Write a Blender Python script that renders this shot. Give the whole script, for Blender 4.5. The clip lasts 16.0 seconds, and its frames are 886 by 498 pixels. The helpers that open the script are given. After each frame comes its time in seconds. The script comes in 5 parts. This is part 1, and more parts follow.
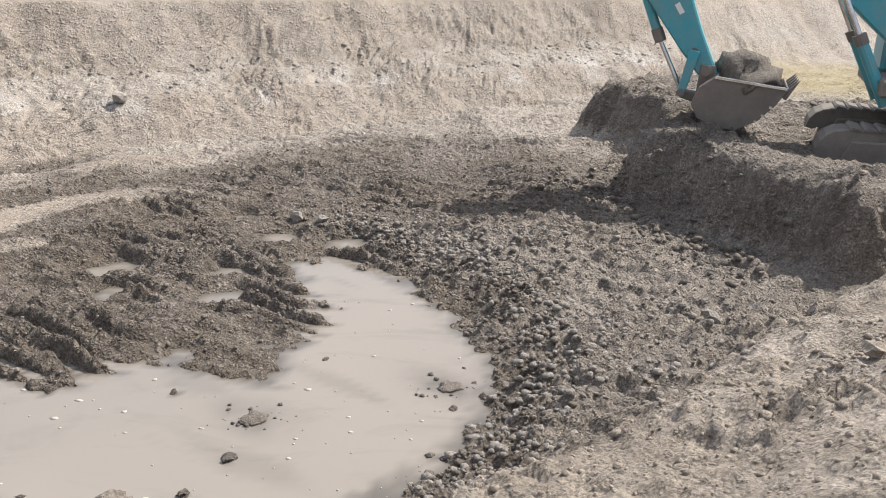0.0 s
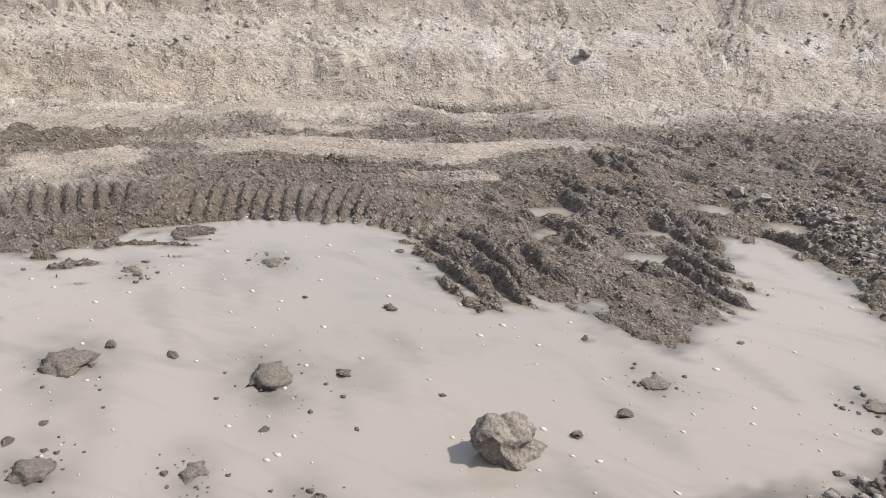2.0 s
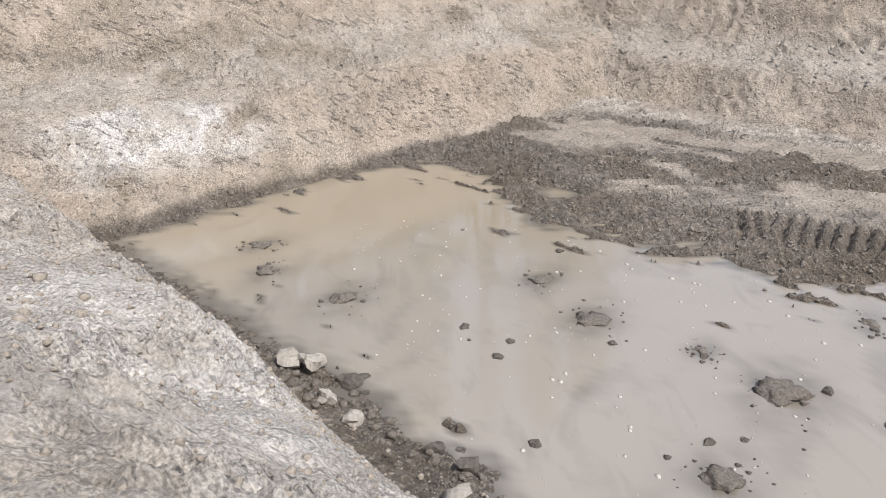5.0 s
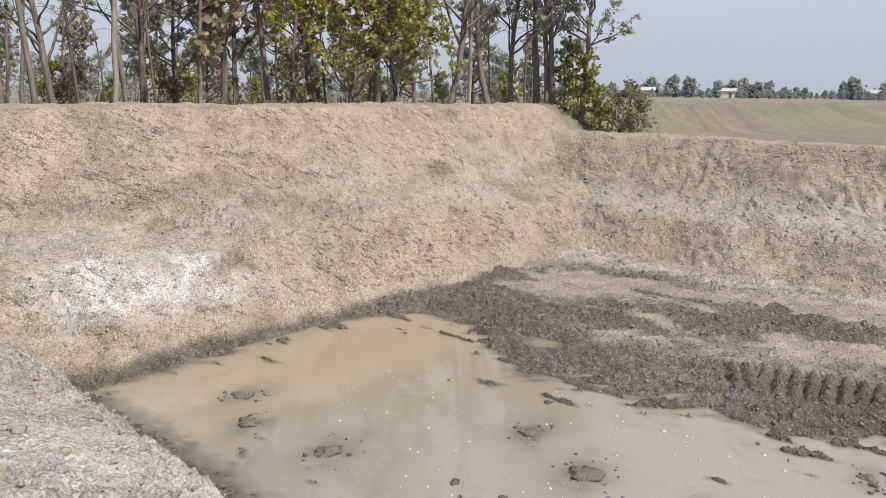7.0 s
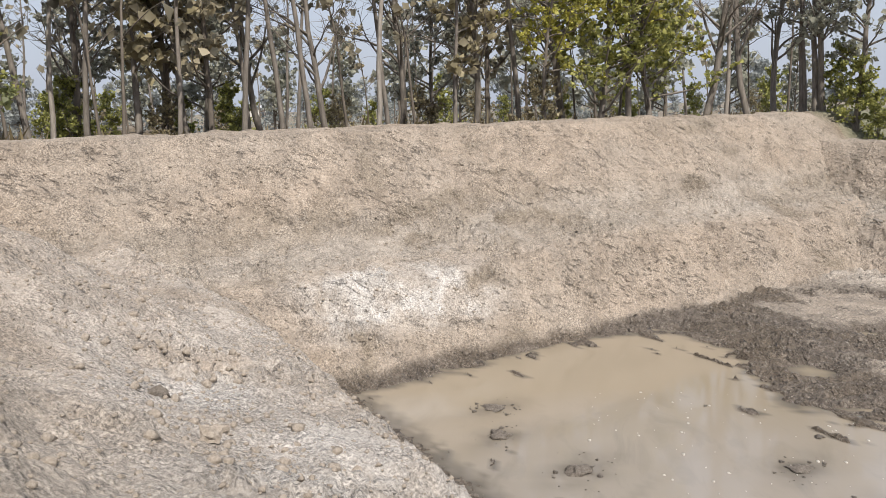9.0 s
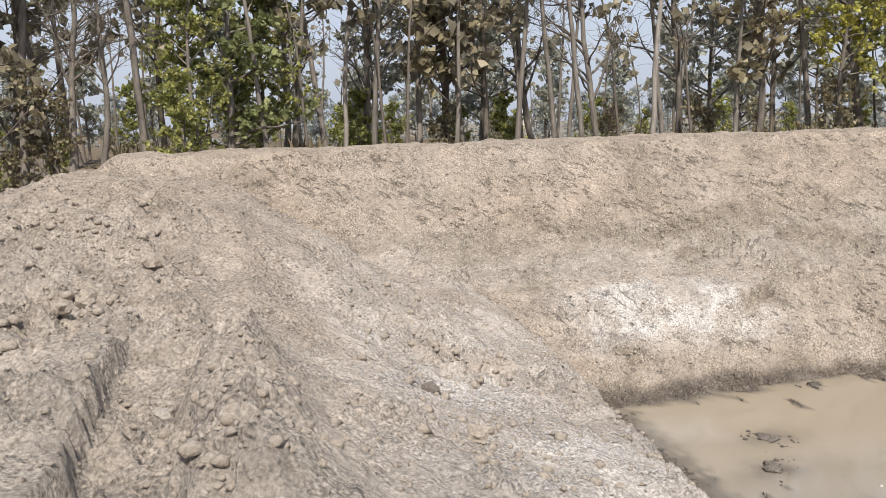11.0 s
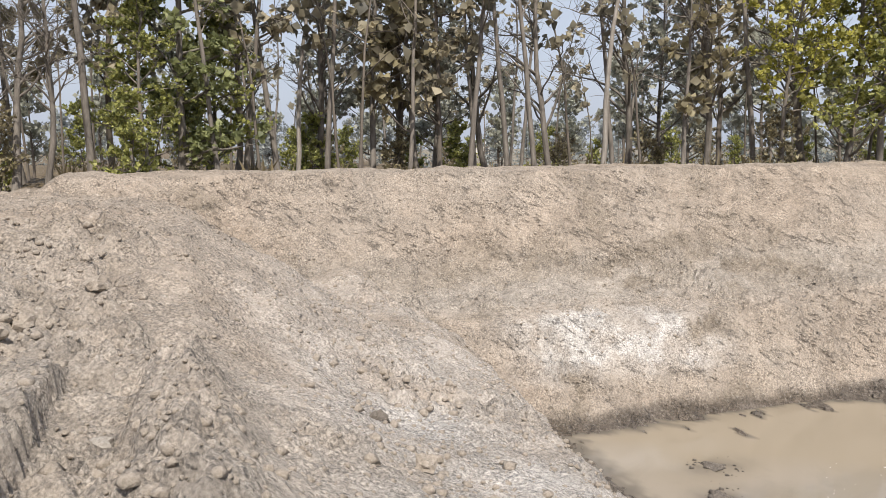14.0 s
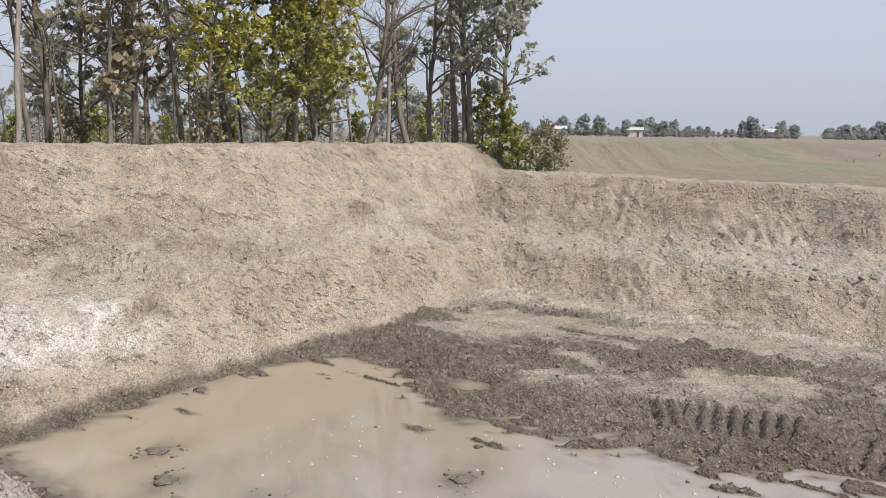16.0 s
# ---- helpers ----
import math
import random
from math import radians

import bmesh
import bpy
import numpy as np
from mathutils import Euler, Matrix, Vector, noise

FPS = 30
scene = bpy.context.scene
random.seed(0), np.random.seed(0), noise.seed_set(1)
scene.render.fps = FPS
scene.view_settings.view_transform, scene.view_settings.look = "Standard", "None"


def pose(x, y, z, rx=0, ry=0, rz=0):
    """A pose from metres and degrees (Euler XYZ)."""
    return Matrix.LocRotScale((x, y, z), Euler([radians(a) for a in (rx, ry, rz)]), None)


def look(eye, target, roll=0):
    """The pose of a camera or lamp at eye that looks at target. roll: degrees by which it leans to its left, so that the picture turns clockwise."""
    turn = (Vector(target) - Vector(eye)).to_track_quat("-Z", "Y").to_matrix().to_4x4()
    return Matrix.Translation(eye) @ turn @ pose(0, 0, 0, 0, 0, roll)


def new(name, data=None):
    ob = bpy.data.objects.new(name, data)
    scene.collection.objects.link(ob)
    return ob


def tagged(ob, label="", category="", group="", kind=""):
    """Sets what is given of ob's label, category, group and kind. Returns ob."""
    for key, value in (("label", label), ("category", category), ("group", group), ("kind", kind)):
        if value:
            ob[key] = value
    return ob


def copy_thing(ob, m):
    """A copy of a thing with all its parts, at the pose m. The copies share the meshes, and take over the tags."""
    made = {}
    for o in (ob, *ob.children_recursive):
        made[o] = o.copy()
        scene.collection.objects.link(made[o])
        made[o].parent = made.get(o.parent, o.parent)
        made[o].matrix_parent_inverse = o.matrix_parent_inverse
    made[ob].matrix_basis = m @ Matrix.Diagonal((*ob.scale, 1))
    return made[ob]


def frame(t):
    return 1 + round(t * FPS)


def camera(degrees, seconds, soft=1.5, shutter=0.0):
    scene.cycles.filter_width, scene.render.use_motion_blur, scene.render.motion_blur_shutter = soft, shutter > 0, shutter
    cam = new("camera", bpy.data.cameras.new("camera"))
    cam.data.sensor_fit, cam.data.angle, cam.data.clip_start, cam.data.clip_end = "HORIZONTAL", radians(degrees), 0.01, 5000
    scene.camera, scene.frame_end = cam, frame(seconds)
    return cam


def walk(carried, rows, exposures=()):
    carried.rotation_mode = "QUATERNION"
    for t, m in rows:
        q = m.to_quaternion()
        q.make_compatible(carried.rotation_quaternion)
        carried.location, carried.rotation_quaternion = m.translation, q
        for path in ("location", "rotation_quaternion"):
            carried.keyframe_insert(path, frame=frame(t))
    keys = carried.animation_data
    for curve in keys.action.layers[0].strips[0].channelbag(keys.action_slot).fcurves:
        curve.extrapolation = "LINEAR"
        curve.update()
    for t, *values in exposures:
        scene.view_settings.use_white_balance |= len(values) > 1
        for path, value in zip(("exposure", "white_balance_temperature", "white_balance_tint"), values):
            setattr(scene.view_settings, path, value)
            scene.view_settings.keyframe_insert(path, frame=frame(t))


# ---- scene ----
cam = camera(55.6, 16.0, soft=0.8)
PATH = [
    (0, (-0.488, 0.387, 3.882), (-0.525, 2.274, 3.221), 1.3),
    (0.5, (-0.499, 0.378, 3.881), (-0.786, 2.229, 3.181), 1.1),
    (1, (-0.51, 0.373, 3.88), (-1.026, 2.17, 3.171), 0.7),
    (1.5, (-0.522, 0.367, 3.879), (-1.254, 2.082, 3.155), 0.8),
    (2, (-0.538, 0.357, 3.876), (-1.499, 1.936, 3.112), 1.4),
    (2.5, (-0.558, 0.343, 3.875), (-1.817, 1.661, 3.052), 1.0),
    (3, (-0.583, 0.32, 3.874), (-2.048, 1.369, 3.005), 0.7),
    (3.5, (-0.611, 0.293, 3.874), (-2.222, 1.091, 2.997), 0.4),
    (4, (-0.64, 0.265, 3.875), (-2.356, 0.824, 3.014), -0.7),
    (4.5, (-0.665, 0.234, 3.877), (-2.427, 0.649, 3.028), -1.0),
    (5, (-0.687, 0.198, 3.88), (-2.536, 0.477, 3.171), -0.0),
    (5.2, (-0.694, 0.182, 3.88), (-2.564, 0.441, 3.22), -0.1),
    (7.3, (-0.754, 0.015, 3.891), (-2.694, 0.356, 3.548), 0.7),
    (7.5, (-0.759, 0.002, 3.891), (-2.707, 0.32, 3.566), 0.6),
    (8, (-0.772, -0.02, 3.892), (-2.741, 0.134, 3.579), 0.0),
    (8.5, (-0.785, -0.038, 3.892), (-2.758, -0.056, 3.565), -0.7),
    (9, (-0.791, -0.058, 3.893), (-2.751, -0.28, 3.562), -1.4),
    (9.5, (-0.791, -0.079, 3.894), (-2.707, -0.556, 3.572), -1.7),
    (10, (-0.792, -0.095, 3.895), (-2.667, -0.715, 3.582), -1.7),
    (12.3, (-0.794, -0.137, 3.918), (-2.502, -1.141, 3.645), -1.9),
    (12.5, (-0.795, -0.139, 3.919), (-2.494, -1.159, 3.651), -1.9),
    (13, (-0.798, -0.14, 3.918), (-2.492, -1.173, 3.666), -1.8),
    (13.5, (-0.803, -0.135, 3.916), (-2.547, -1.086, 3.681), -1.4),
    (14, (-0.815, -0.121, 3.915), (-2.667, -0.838, 3.678), -0.4),
    (14.5, (-0.834, -0.099, 3.915), (-2.756, -0.586, 3.656), 0.4),
    (15, (-0.866, -0.071, 3.915), (-2.834, -0.31, 3.649), 0.5),
    (15.5, (-0.912, -0.043, 3.917), (-2.883, 0.171, 3.654), 1.0),
    (16, (-0.963, -0.016, 3.918), (-2.867, 0.529, 3.638), 0.8),
]
walk(cam, [(t, look(eye, target, roll)) for t, eye, target, roll in PATH],
     exposures=[(0, 0.5, 6500, 10), (1.5, 0.5, 6350, 10), (3.5, 0.3, 6300, 10), (5.0, 0.3, 6150, 10), (7.3, 0.2, 6500, 10), (10.0, 0.25, 6500, 10), (12.5, 0.35, 6400, 10), (14.5, 0.25, 6500, 10), (16, 0.2, 6500, 10)])

# ---- world, sun ----
SUN_AZ, SUN_EL = radians(30.0), radians(52.0)      # between +x and +y
SUN_WAY = Vector((math.cos(SUN_AZ) * math.cos(SUN_EL), math.sin(SUN_AZ) * math.cos(SUN_EL), math.sin(SUN_EL)))
world = bpy.data.worlds.new("hazy_sky")
scene.world = world
world.use_nodes = True
wn, wl = world.node_tree.nodes, world.node_tree.links
sky = wn.new("ShaderNodeTexSky")
sky.sky_type, sky.sun_disc = "NISHITA", False
sky.sun_elevation, sky.sun_rotation = SUN_EL, math.pi / 2 - SUN_AZ
sky.air_density, sky.dust_density, sky.ozone_density = 1.0, 4.0, 1.0
haze = wn.new("ShaderNodeMix")
haze.data_type = "RGBA"
haze.inputs[0].default_value = 0.72
haze.inputs[7].default_value = (5.4, 5.9, 7.0, 1)
wl.new(sky.outputs[0], haze.inputs[6])
wl.new(haze.outputs[2], wn["Background"].inputs[0])
wn["Background"].inputs[1].default_value = 0.105
sun_data = bpy.data.lights.new("sun", "SUN")
sun_data.energy, sun_data.angle, sun_data.color = 4.3, radians(1.0), (1.0, 0.94, 0.85)
sun = new("sun", sun_data)
sun.matrix_world = look((0, 0, 40), Vector((0, 0, 40)) - SUN_WAY)

# ---- materials ----


class Mat:
    """A node material with short ways to add noise and ramps."""

    def __init__(self, name, rough=0.9, metal=0.0):
        self.m = bpy.data.materials.new(name)
        self.m.use_nodes = True
        self.n, self.l = self.m.node_tree.nodes, self.m.node_tree.links
        self.b = self.n["Principled BSDF"]
        self.b.inputs["Roughness"].default_value = rough
        self.b.inputs["Metallic"].default_value = metal
        geo = self.n.new("ShaderNodeNewGeometry")
        self.pos = geo.outputs["Position"]
        self.island = geo.outputs["Random Per Island"]

    def noise(self, scale, detail=6, rough=0.6, vec=None, distort=0.0):
        x = self.n.new("ShaderNodeTexNoise")
        x.inputs["Scale"].default_value = scale
        x.inputs["Detail"].default_value = detail
        x.inputs["Roughness"].default_value = rough
        x.inputs["Distortion"].default_value = distort
        self.l.new(vec or self.pos, x.inputs["Vector"])
        return x.outputs[0]

    def voronoi(self, scale, vec=None, feature="F1"):
        x = self.n.new("ShaderNodeTexVoronoi")
        x.inputs["Scale"].default_value = scale
        x.feature = feature
        self.l.new(vec or self.pos, x.inputs["Vector"])
        return x.outputs[0]

    def stretch(self, sx, sy, sz, rz=0.0):
        x = self.n.new("ShaderNodeMapping")
        x.inputs["Scale"].default_value = (sx, sy, sz)
        x.inputs["Rotation"].default_value = (0, 0, rz)
        self.l.new(self.pos, x.inputs["Vector"])
        return x.outputs[0]

    def ramp(self, fac, *stops):
        x = self.n.new("ShaderNodeValToRGB")
        e = x.color_ramp.elements
        while len(e) < len(stops):
            e.new(0.5)
        for el, (p, c) in zip(e, stops):
            el.position = p
            el.color = (*c, 1) if len(c) == 3 else c
        self.l.new(fac, x.inputs[0])
        return x.outputs[0]

    def mix(self, fac, a, b, kind="MIX"):
        x = self.n.new("ShaderNodeMix")
        x.data_type, x.blend_type = "RGBA", kind
        for v, i in ((fac, 0), (a, 6), (b, 7)):
            if isinstance(v, (int, float)):
                x.inputs[i].default_value = v
            elif isinstance(v, tuple):
                x.inputs[i].default_value = (*v, 1)
            else:
                self.l.new(v, x.inputs[i])
        return x.outputs[2]

    def math(self, op, a, b=0.0):
        x = self.n.new("ShaderNodeMath")
        x.operation = op
        for v, i in ((a, 0), (b, 1)):
            if isinstance(v, (int, float)):
                x.inputs[i].default_value = v
            else:
                self.l.new(v, x.inputs[i])
        return x.outputs[0]

    def attr(self, name):
        x = self.n.new("ShaderNodeAttribute")
        x.attribute_name = name
        return x.outputs["Fac"]

    def rnd(self):
        return self.n.new("ShaderNodeObjectInfo").outputs["Random"]

    def color(self, c):
        if isinstance(c, tuple):
            self.b.inputs["Base Color"].default_value = (*c, 1)
        else:
            self.l.new(c, self.b.inputs["Base Color"])
        return self

    def rough(self, r):
        self.l.new(r, self.b.inputs["Roughness"])
        return self

    def bump(self, h, strength=0.5, dist=0.02):
        x = self.n.new("ShaderNodeBump")
        x.inputs["Strength"].default_value = strength
        x.inputs["Distance"].default_value = dist
        self.l.new(h, x.inputs["Height"])
        self.l.new(x.outputs[0], self.b.inputs["Normal"])
        return self


def soil_material():
    k = Mat("pit_soil", 0.95)
    big = k.noise(0.5, 5, 0.6)
    mid = k.noise(3.5, 8, 0.65)
    fine = k.noise(9.0, 9, 0.76)
    dry = k.ramp(mid, (0.28, (0.25, 0.202, 0.158)), (0.5, (0.335, 0.273, 0.216)), (0.75, (0.42, 0.347, 0.28)))
    dry = k.mix(k.ramp(big, (0.35, (0, 0, 0)), (0.65, (1, 1, 1))), dry, (0.345, 0.293, 0.242))
    dry = k.mix(k.math("MULTIPLY", k.ramp(fine, (0.35, (1, 1, 1)), (0.5, (0, 0, 0))), 0.45), dry, (0.19, 0.155, 0.12))
    grey = k.ramp(fine, (0.3, (0.26, 0.232, 0.20)), (0.7, (0.49, 0.447, 0.397)))
    dry = k.mix(k.math("MULTIPLY", k.attr("grey"), 0.75), dry, grey)
    chalk = k.ramp(k.noise(9.0, 6, 0.7), (0.3, (0.41, 0.375, 0.34)), (0.6, (0.55, 0.52, 0.49)))
    dry = k.mix(k.attr("chalk"), dry, chalk)
    dry = k.mix(k.math("MULTIPLY", k.attr("moist"), 0.95), dry, k.ramp(fine, (0.3, (0.13, 0.105, 0.08)), (0.7, (0.33, 0.275, 0.215))))
    # short slanting scrapes, the shadows of their small clods put into the colour
    xyz = k.n.new("ShaderNodeSeparateXYZ")
    k.l.new(k.pos, xyz.inputs[0])
    a_ = k.math("SUBTRACT", xyz.outputs[0], k.math("MULTIPLY", xyz.outputs[1], 0.35))
    comb = k.n.new("ShaderNodeCombineXYZ")
    k.l.new(k.math("MULTIPLY", k.math("ADD", a_, xyz.outputs[2]), 2.2), comb.inputs[0])
    k.l.new(k.math("MULTIPLY", k.math("SUBTRACT", a_, xyz.outputs[2]), 7.5), comb.inputs[1])
    k.l.new(k.math("MULTIPLY", k.math("ADD", xyz.outputs[1], k.math("MULTIPLY", xyz.outputs[0], 0.35)), 5.0), comb.inputs[2])
    dash = k.ramp(k.noise(1.0, 4, 0.7, comb.outputs[0]), (0.57, (0,) * 3), (0.66, (1,) * 3))
    dash = k.math("MULTIPLY", k.math("MULTIPLY", dash, k.attr("slant")), k.ramp(k.noise(0.9, 4, 0.6), (0.42, (0.15,) * 3), (0.6, (1,) * 3)))
    dry = k.mix(k.math("MULTIPLY", dash, 0.55), dry, k.mix(0.6, dry, (0.10, 0.08, 0.06)))
    mud = k.ramp(fine, (0.25, (0.048, 0.038, 0.031)), (0.5, (0.14, 0.114, 0.092)), (0.78, (0.38, 0.328, 0.275)))
    mud = k.mix(k.ramp(big, (0.4, (0, 0, 0)), (0.6, (1, 1, 1))), mud, k.ramp(fine, (0.25, (0.06, 0.044, 0.031)), (0.8, (0.22, 0.175, 0.13))))
    grain = k.ramp(k.noise(1.7, 5, 0.6), (0.38, (0.4,) * 3), (0.62, (1,) * 3))
    jog = k.n.new("ShaderNodeVectorMath")
    jog.operation = "ADD"
    k.l.new(k.pos, jog.inputs[0])
    wobble = k.n.new("ShaderNodeTexNoise")
    wobble.inputs["Scale"].default_value = 11.0
    k.l.new(k.pos, wobble.inputs["Vector"])
    shrink = k.n.new("ShaderNodeVectorMath")
    shrink.operation = "SCALE"
    shrink.inputs["Scale"].default_value = 0.04
    k.l.new(wobble.outputs["Color"], shrink.inputs[0])
    k.l.new(shrink.outputs[0], jog.inputs[1])
    crumb = k.ramp(k.voronoi(9.5, jog.outputs[0]), (0.12, (1,) * 3), (0.46, (0,) * 3))
    small = k.ramp(k.voronoi(21.0, jog.outputs[0]), (0.1, (1,) * 3), (0.45, (0,) * 3))
    here = k.ramp(k.noise(5.0, 4, 0.65), (0.43, (0,) * 3), (0.56, (1,) * 3))
    mud = k.mix(k.math("MULTIPLY", k.math("MULTIPLY", k.math("ADD", crumb, k.math("MULTIPLY", small, 0.6)), here), 0.4), mud, (0.33, 0.285, 0.24))
    col = k.mix(k.attr("mud"), dry, mud)
    silt = k.ramp(mid, (0.3, (0.25, 0.208, 0.167)), (0.7, (0.36, 0.305, 0.25)))
    col = k.mix(k.attr("silt"), col, silt)
    field = k.ramp(k.noise(0.05, 6, 0.65, k.stretch(0.2, 2.2, 1.0, -0.63)), (0.38, (0.175, 0.145, 0.112)), (0.5, (0.225, 0.187, 0.143)), (0.6, (0.175, 0.178, 0.115)))
    scrub = k.ramp(k.noise(5.0, 6, 0.7), (0.3, (0.06, 0.045, 0.028)), (0.6, (0.17, 0.125, 0.07)))
    col = k.mix(k.attr("field"), col, field)
    col = k.mix(k.attr("scrub"), col, scrub)
    col = k.mix(k.attr("ochre"), col, k.ramp(k.noise(1.2, 5, 0.6), (0.3, (0.31, 0.26, 0.155)), (0.7, (0.39, 0.33, 0.215))))
    speck = k.noise(15.0, 5, 0.78)
    col = k.mix(k.math("MULTIPLY", k.ramp(speck, (0.56, (0, 0, 0)), (0.64, (1, 1, 1))), 0.5), col, k.mix(0.7, col, (0.55, 0.5, 0.44)))
    col = k.mix(k.math("MULTIPLY", k.ramp(speck, (0.34, (1, 1, 1)), (0.42, (0, 0, 0))), 0.55), col, k.mix(0.75, col, (0.08, 0.062, 0.048)))
    k.color(col)
    grit = k.ramp(k.noise(38.0, 3, 0.62), (0.36, (0.48,) * 3), (0.5, (0.93,) * 3), (0.64, (1.4,) * 3))
    patchy = k.ramp(k.noise(2.2, 5, 0.65), (0.36, (0.35,) * 3), (0.62, (1,) * 3))
    col = k.mix(patchy, col, grit, "MULTIPLY")
    k.color(col)
    k.rough(k.ramp(k.attr("mud"), (0.0, (0.95,) * 3), (1.0, (0.62,) * 3)))
    h = k.math("ADD", k.math("MULTIPLY", fine, 0.9), k.math("ADD", k.math("MULTIPLY", crumb, k.math("MULTIPLY", here, 0.7)), k.math("MULTIPLY", small, 0.28)))
    h = k.math("MULTIPLY", h, k.math("ADD", grain, k.math("MULTIPLY", k.attr("mud"), 0.5)))
    h = k.math("SUBTRACT", h, k.math("MULTIPLY", dash, 0.7))
    k.bump(h, 1.0, 0.075)
    return k.m


SOIL = soil_material()


def water_material():
    k = Mat("muddy_water", 0.07)
    n = k.noise(0.22, 4, 0.5, distort=0.6)
    col = k.ramp(n, (0.36, (0.25, 0.226, 0.198)), (0.5, (0.27, 0.241, 0.209)), (0.68, (0.29, 0.255, 0.216)))
    stain = k.noise(1.3, 6, 0.6, k.stretch(0.6, 1.5, 1.0, 0.5), 0.8)
    col = k.mix(k.math("MULTIPLY", k.ramp(stain, (0.52, (0, 0, 0)), (0.7, (1, 1, 1))), 0.4), col, (0.165, 0.15, 0.13))
    # western water tinted tan: the bank's reflection put into the base colour
    bank_tint = k.n.new("ShaderNodeSeparateXYZ")
    k.l.new(k.pos, bank_tint.inputs[0])
    west = k.math("ADD", bank_tint.outputs[0], k.math("MULTIPLY", k.math("SUBTRACT", n, 0.5), 9.0))
    col = k.mix(k.ramp(k.math("MULTIPLY", k.math("ADD", west, 11.3), 0.4), (0.0, (1, 1, 1)), (1.0, (0, 0, 0))), col, (0.27, 0.225, 0.165))
    k.color(k.mix(k.math("MULTIPLY", k.attr("shoal"), 0.85), col, (0.10, 0.09, 0.078)))
    k.b.inputs["Specular IOR Level"].default_value = 0.42
    k.bump(k.noise(6.0, 3, 0.5), 0.03, 0.01)
    return k.m


WATER = water_material()

# ---- ground: one sheet with the pit in it ----


GRAD = np.random.default_rng(3).random((256, 256)) * 2 * np.pi
GRAD_X, GRAD_Y = np.cos(GRAD).astype(np.float32), np.sin(GRAD).astype(np.float32)


def value_noise(x, y, seed):
    """Smooth noise in -1 to 1 at the points x, y, one cell a metre."""
    fx, fy = np.floor(x), np.floor(y)
    xi, yi = fx.astype(np.int32) + seed * 57, fy.astype(np.int32) + seed * 131
    fx, fy = (x - fx).astype(np.float32), (y - fy).astype(np.float32)
    ux, uy = fx * fx * fx * (fx * (fx * 6 - 15) + 10), fy * fy * fy * (fy * (fy * 6 - 15) + 10)
    x0, x1, y0, y1 = xi & 255, (xi + 1) & 255, yi & 255, (yi + 1) & 255

    def grad(i, j, dx, dy):
        return GRAD_X[i, j] * dx + GRAD_Y[i, j] * dy

    a = grad(x0, y0, fx, fy) * (1 - ux) + grad(x1, y0, fx - 1, fy) * ux
    b = grad(x0, y1, fx, fy - 1) * (1 - ux) + grad(x1, y1, fx - 1, fy - 1) * ux
    return 1.5 * (a * (1 - uy) + b * uy)


def fbm(x, y, size, octaves, seed, gain=0.5):
    out, amp = np.zeros_like(x), 1.0
    for o in range(octaves):
        out += amp * value_noise(x / size, y / size, seed + o)
        size, amp = size * 0.5, amp * gain
    return out


def billow(x, y, size, octaves, seed, gain=0.55):
    """Lumpy noise, 0 in the clefts: clods."""
    out, amp = np.zeros_like(x), 1.0
    for o in range(octaves):
        out += amp * np.abs(value_noise(x / size, y / size, seed + o))
        size, amp = size * 0.52, amp * gain
    return out


def smooth(a, b, v):
    t = np.clip((v - a) / (b - a), 0, 1)
    return t * t * (3 - 2 * t)


def inside_distance(x, y, ring):
    """Signed distance to a closed outline, above 0 outside."""
    d2, sign = np.full(x.shape, 1e9), np.ones(x.shape)
    for (ax, ay), (bx, by) in zip(ring, ring[1:] + ring[:1]):
        ex, ey = bx - ax, by - ay
        wx, wy = x - ax, y - ay
        t = np.clip((wx * ex + wy * ey) / (ex * ex + ey * ey), 0, 1)
        d2 = np.minimum(d2, (wx - ex * t) ** 2 + (wy - ey * t) ** 2)
        up = (ay <= y) & (by > y)
        down = (ay > y) & (by <= y)
        cross = ex * wy - ey * wx
        sign = np.where((up & (cross > 0)) | (down & (cross < 0)), -sign, sign)
    return sign * np.sqrt(d2)


def line_distance(x, y, pts):
    """Distance to an open line and the length run along it."""
    best, run, s = np.full(x.shape, 1e9), np.zeros(x.shape), 0.0
    for (ax, ay), (bx, by) in zip(pts, pts[1:]):
        ex, ey = bx - ax, by - ay
        ln = math.hypot(ex, ey)
        wx, wy = x - ax, y - ay
        t = np.clip((wx * ex + wy * ey) / (ln * ln), 0, 1)
        d = np.hypot(wx - ex * t, wy - ey * t)
        run = np.where(d < best, s + t * ln, run)
        best, s = np.minimum(best, d), s + ln
    return best, run


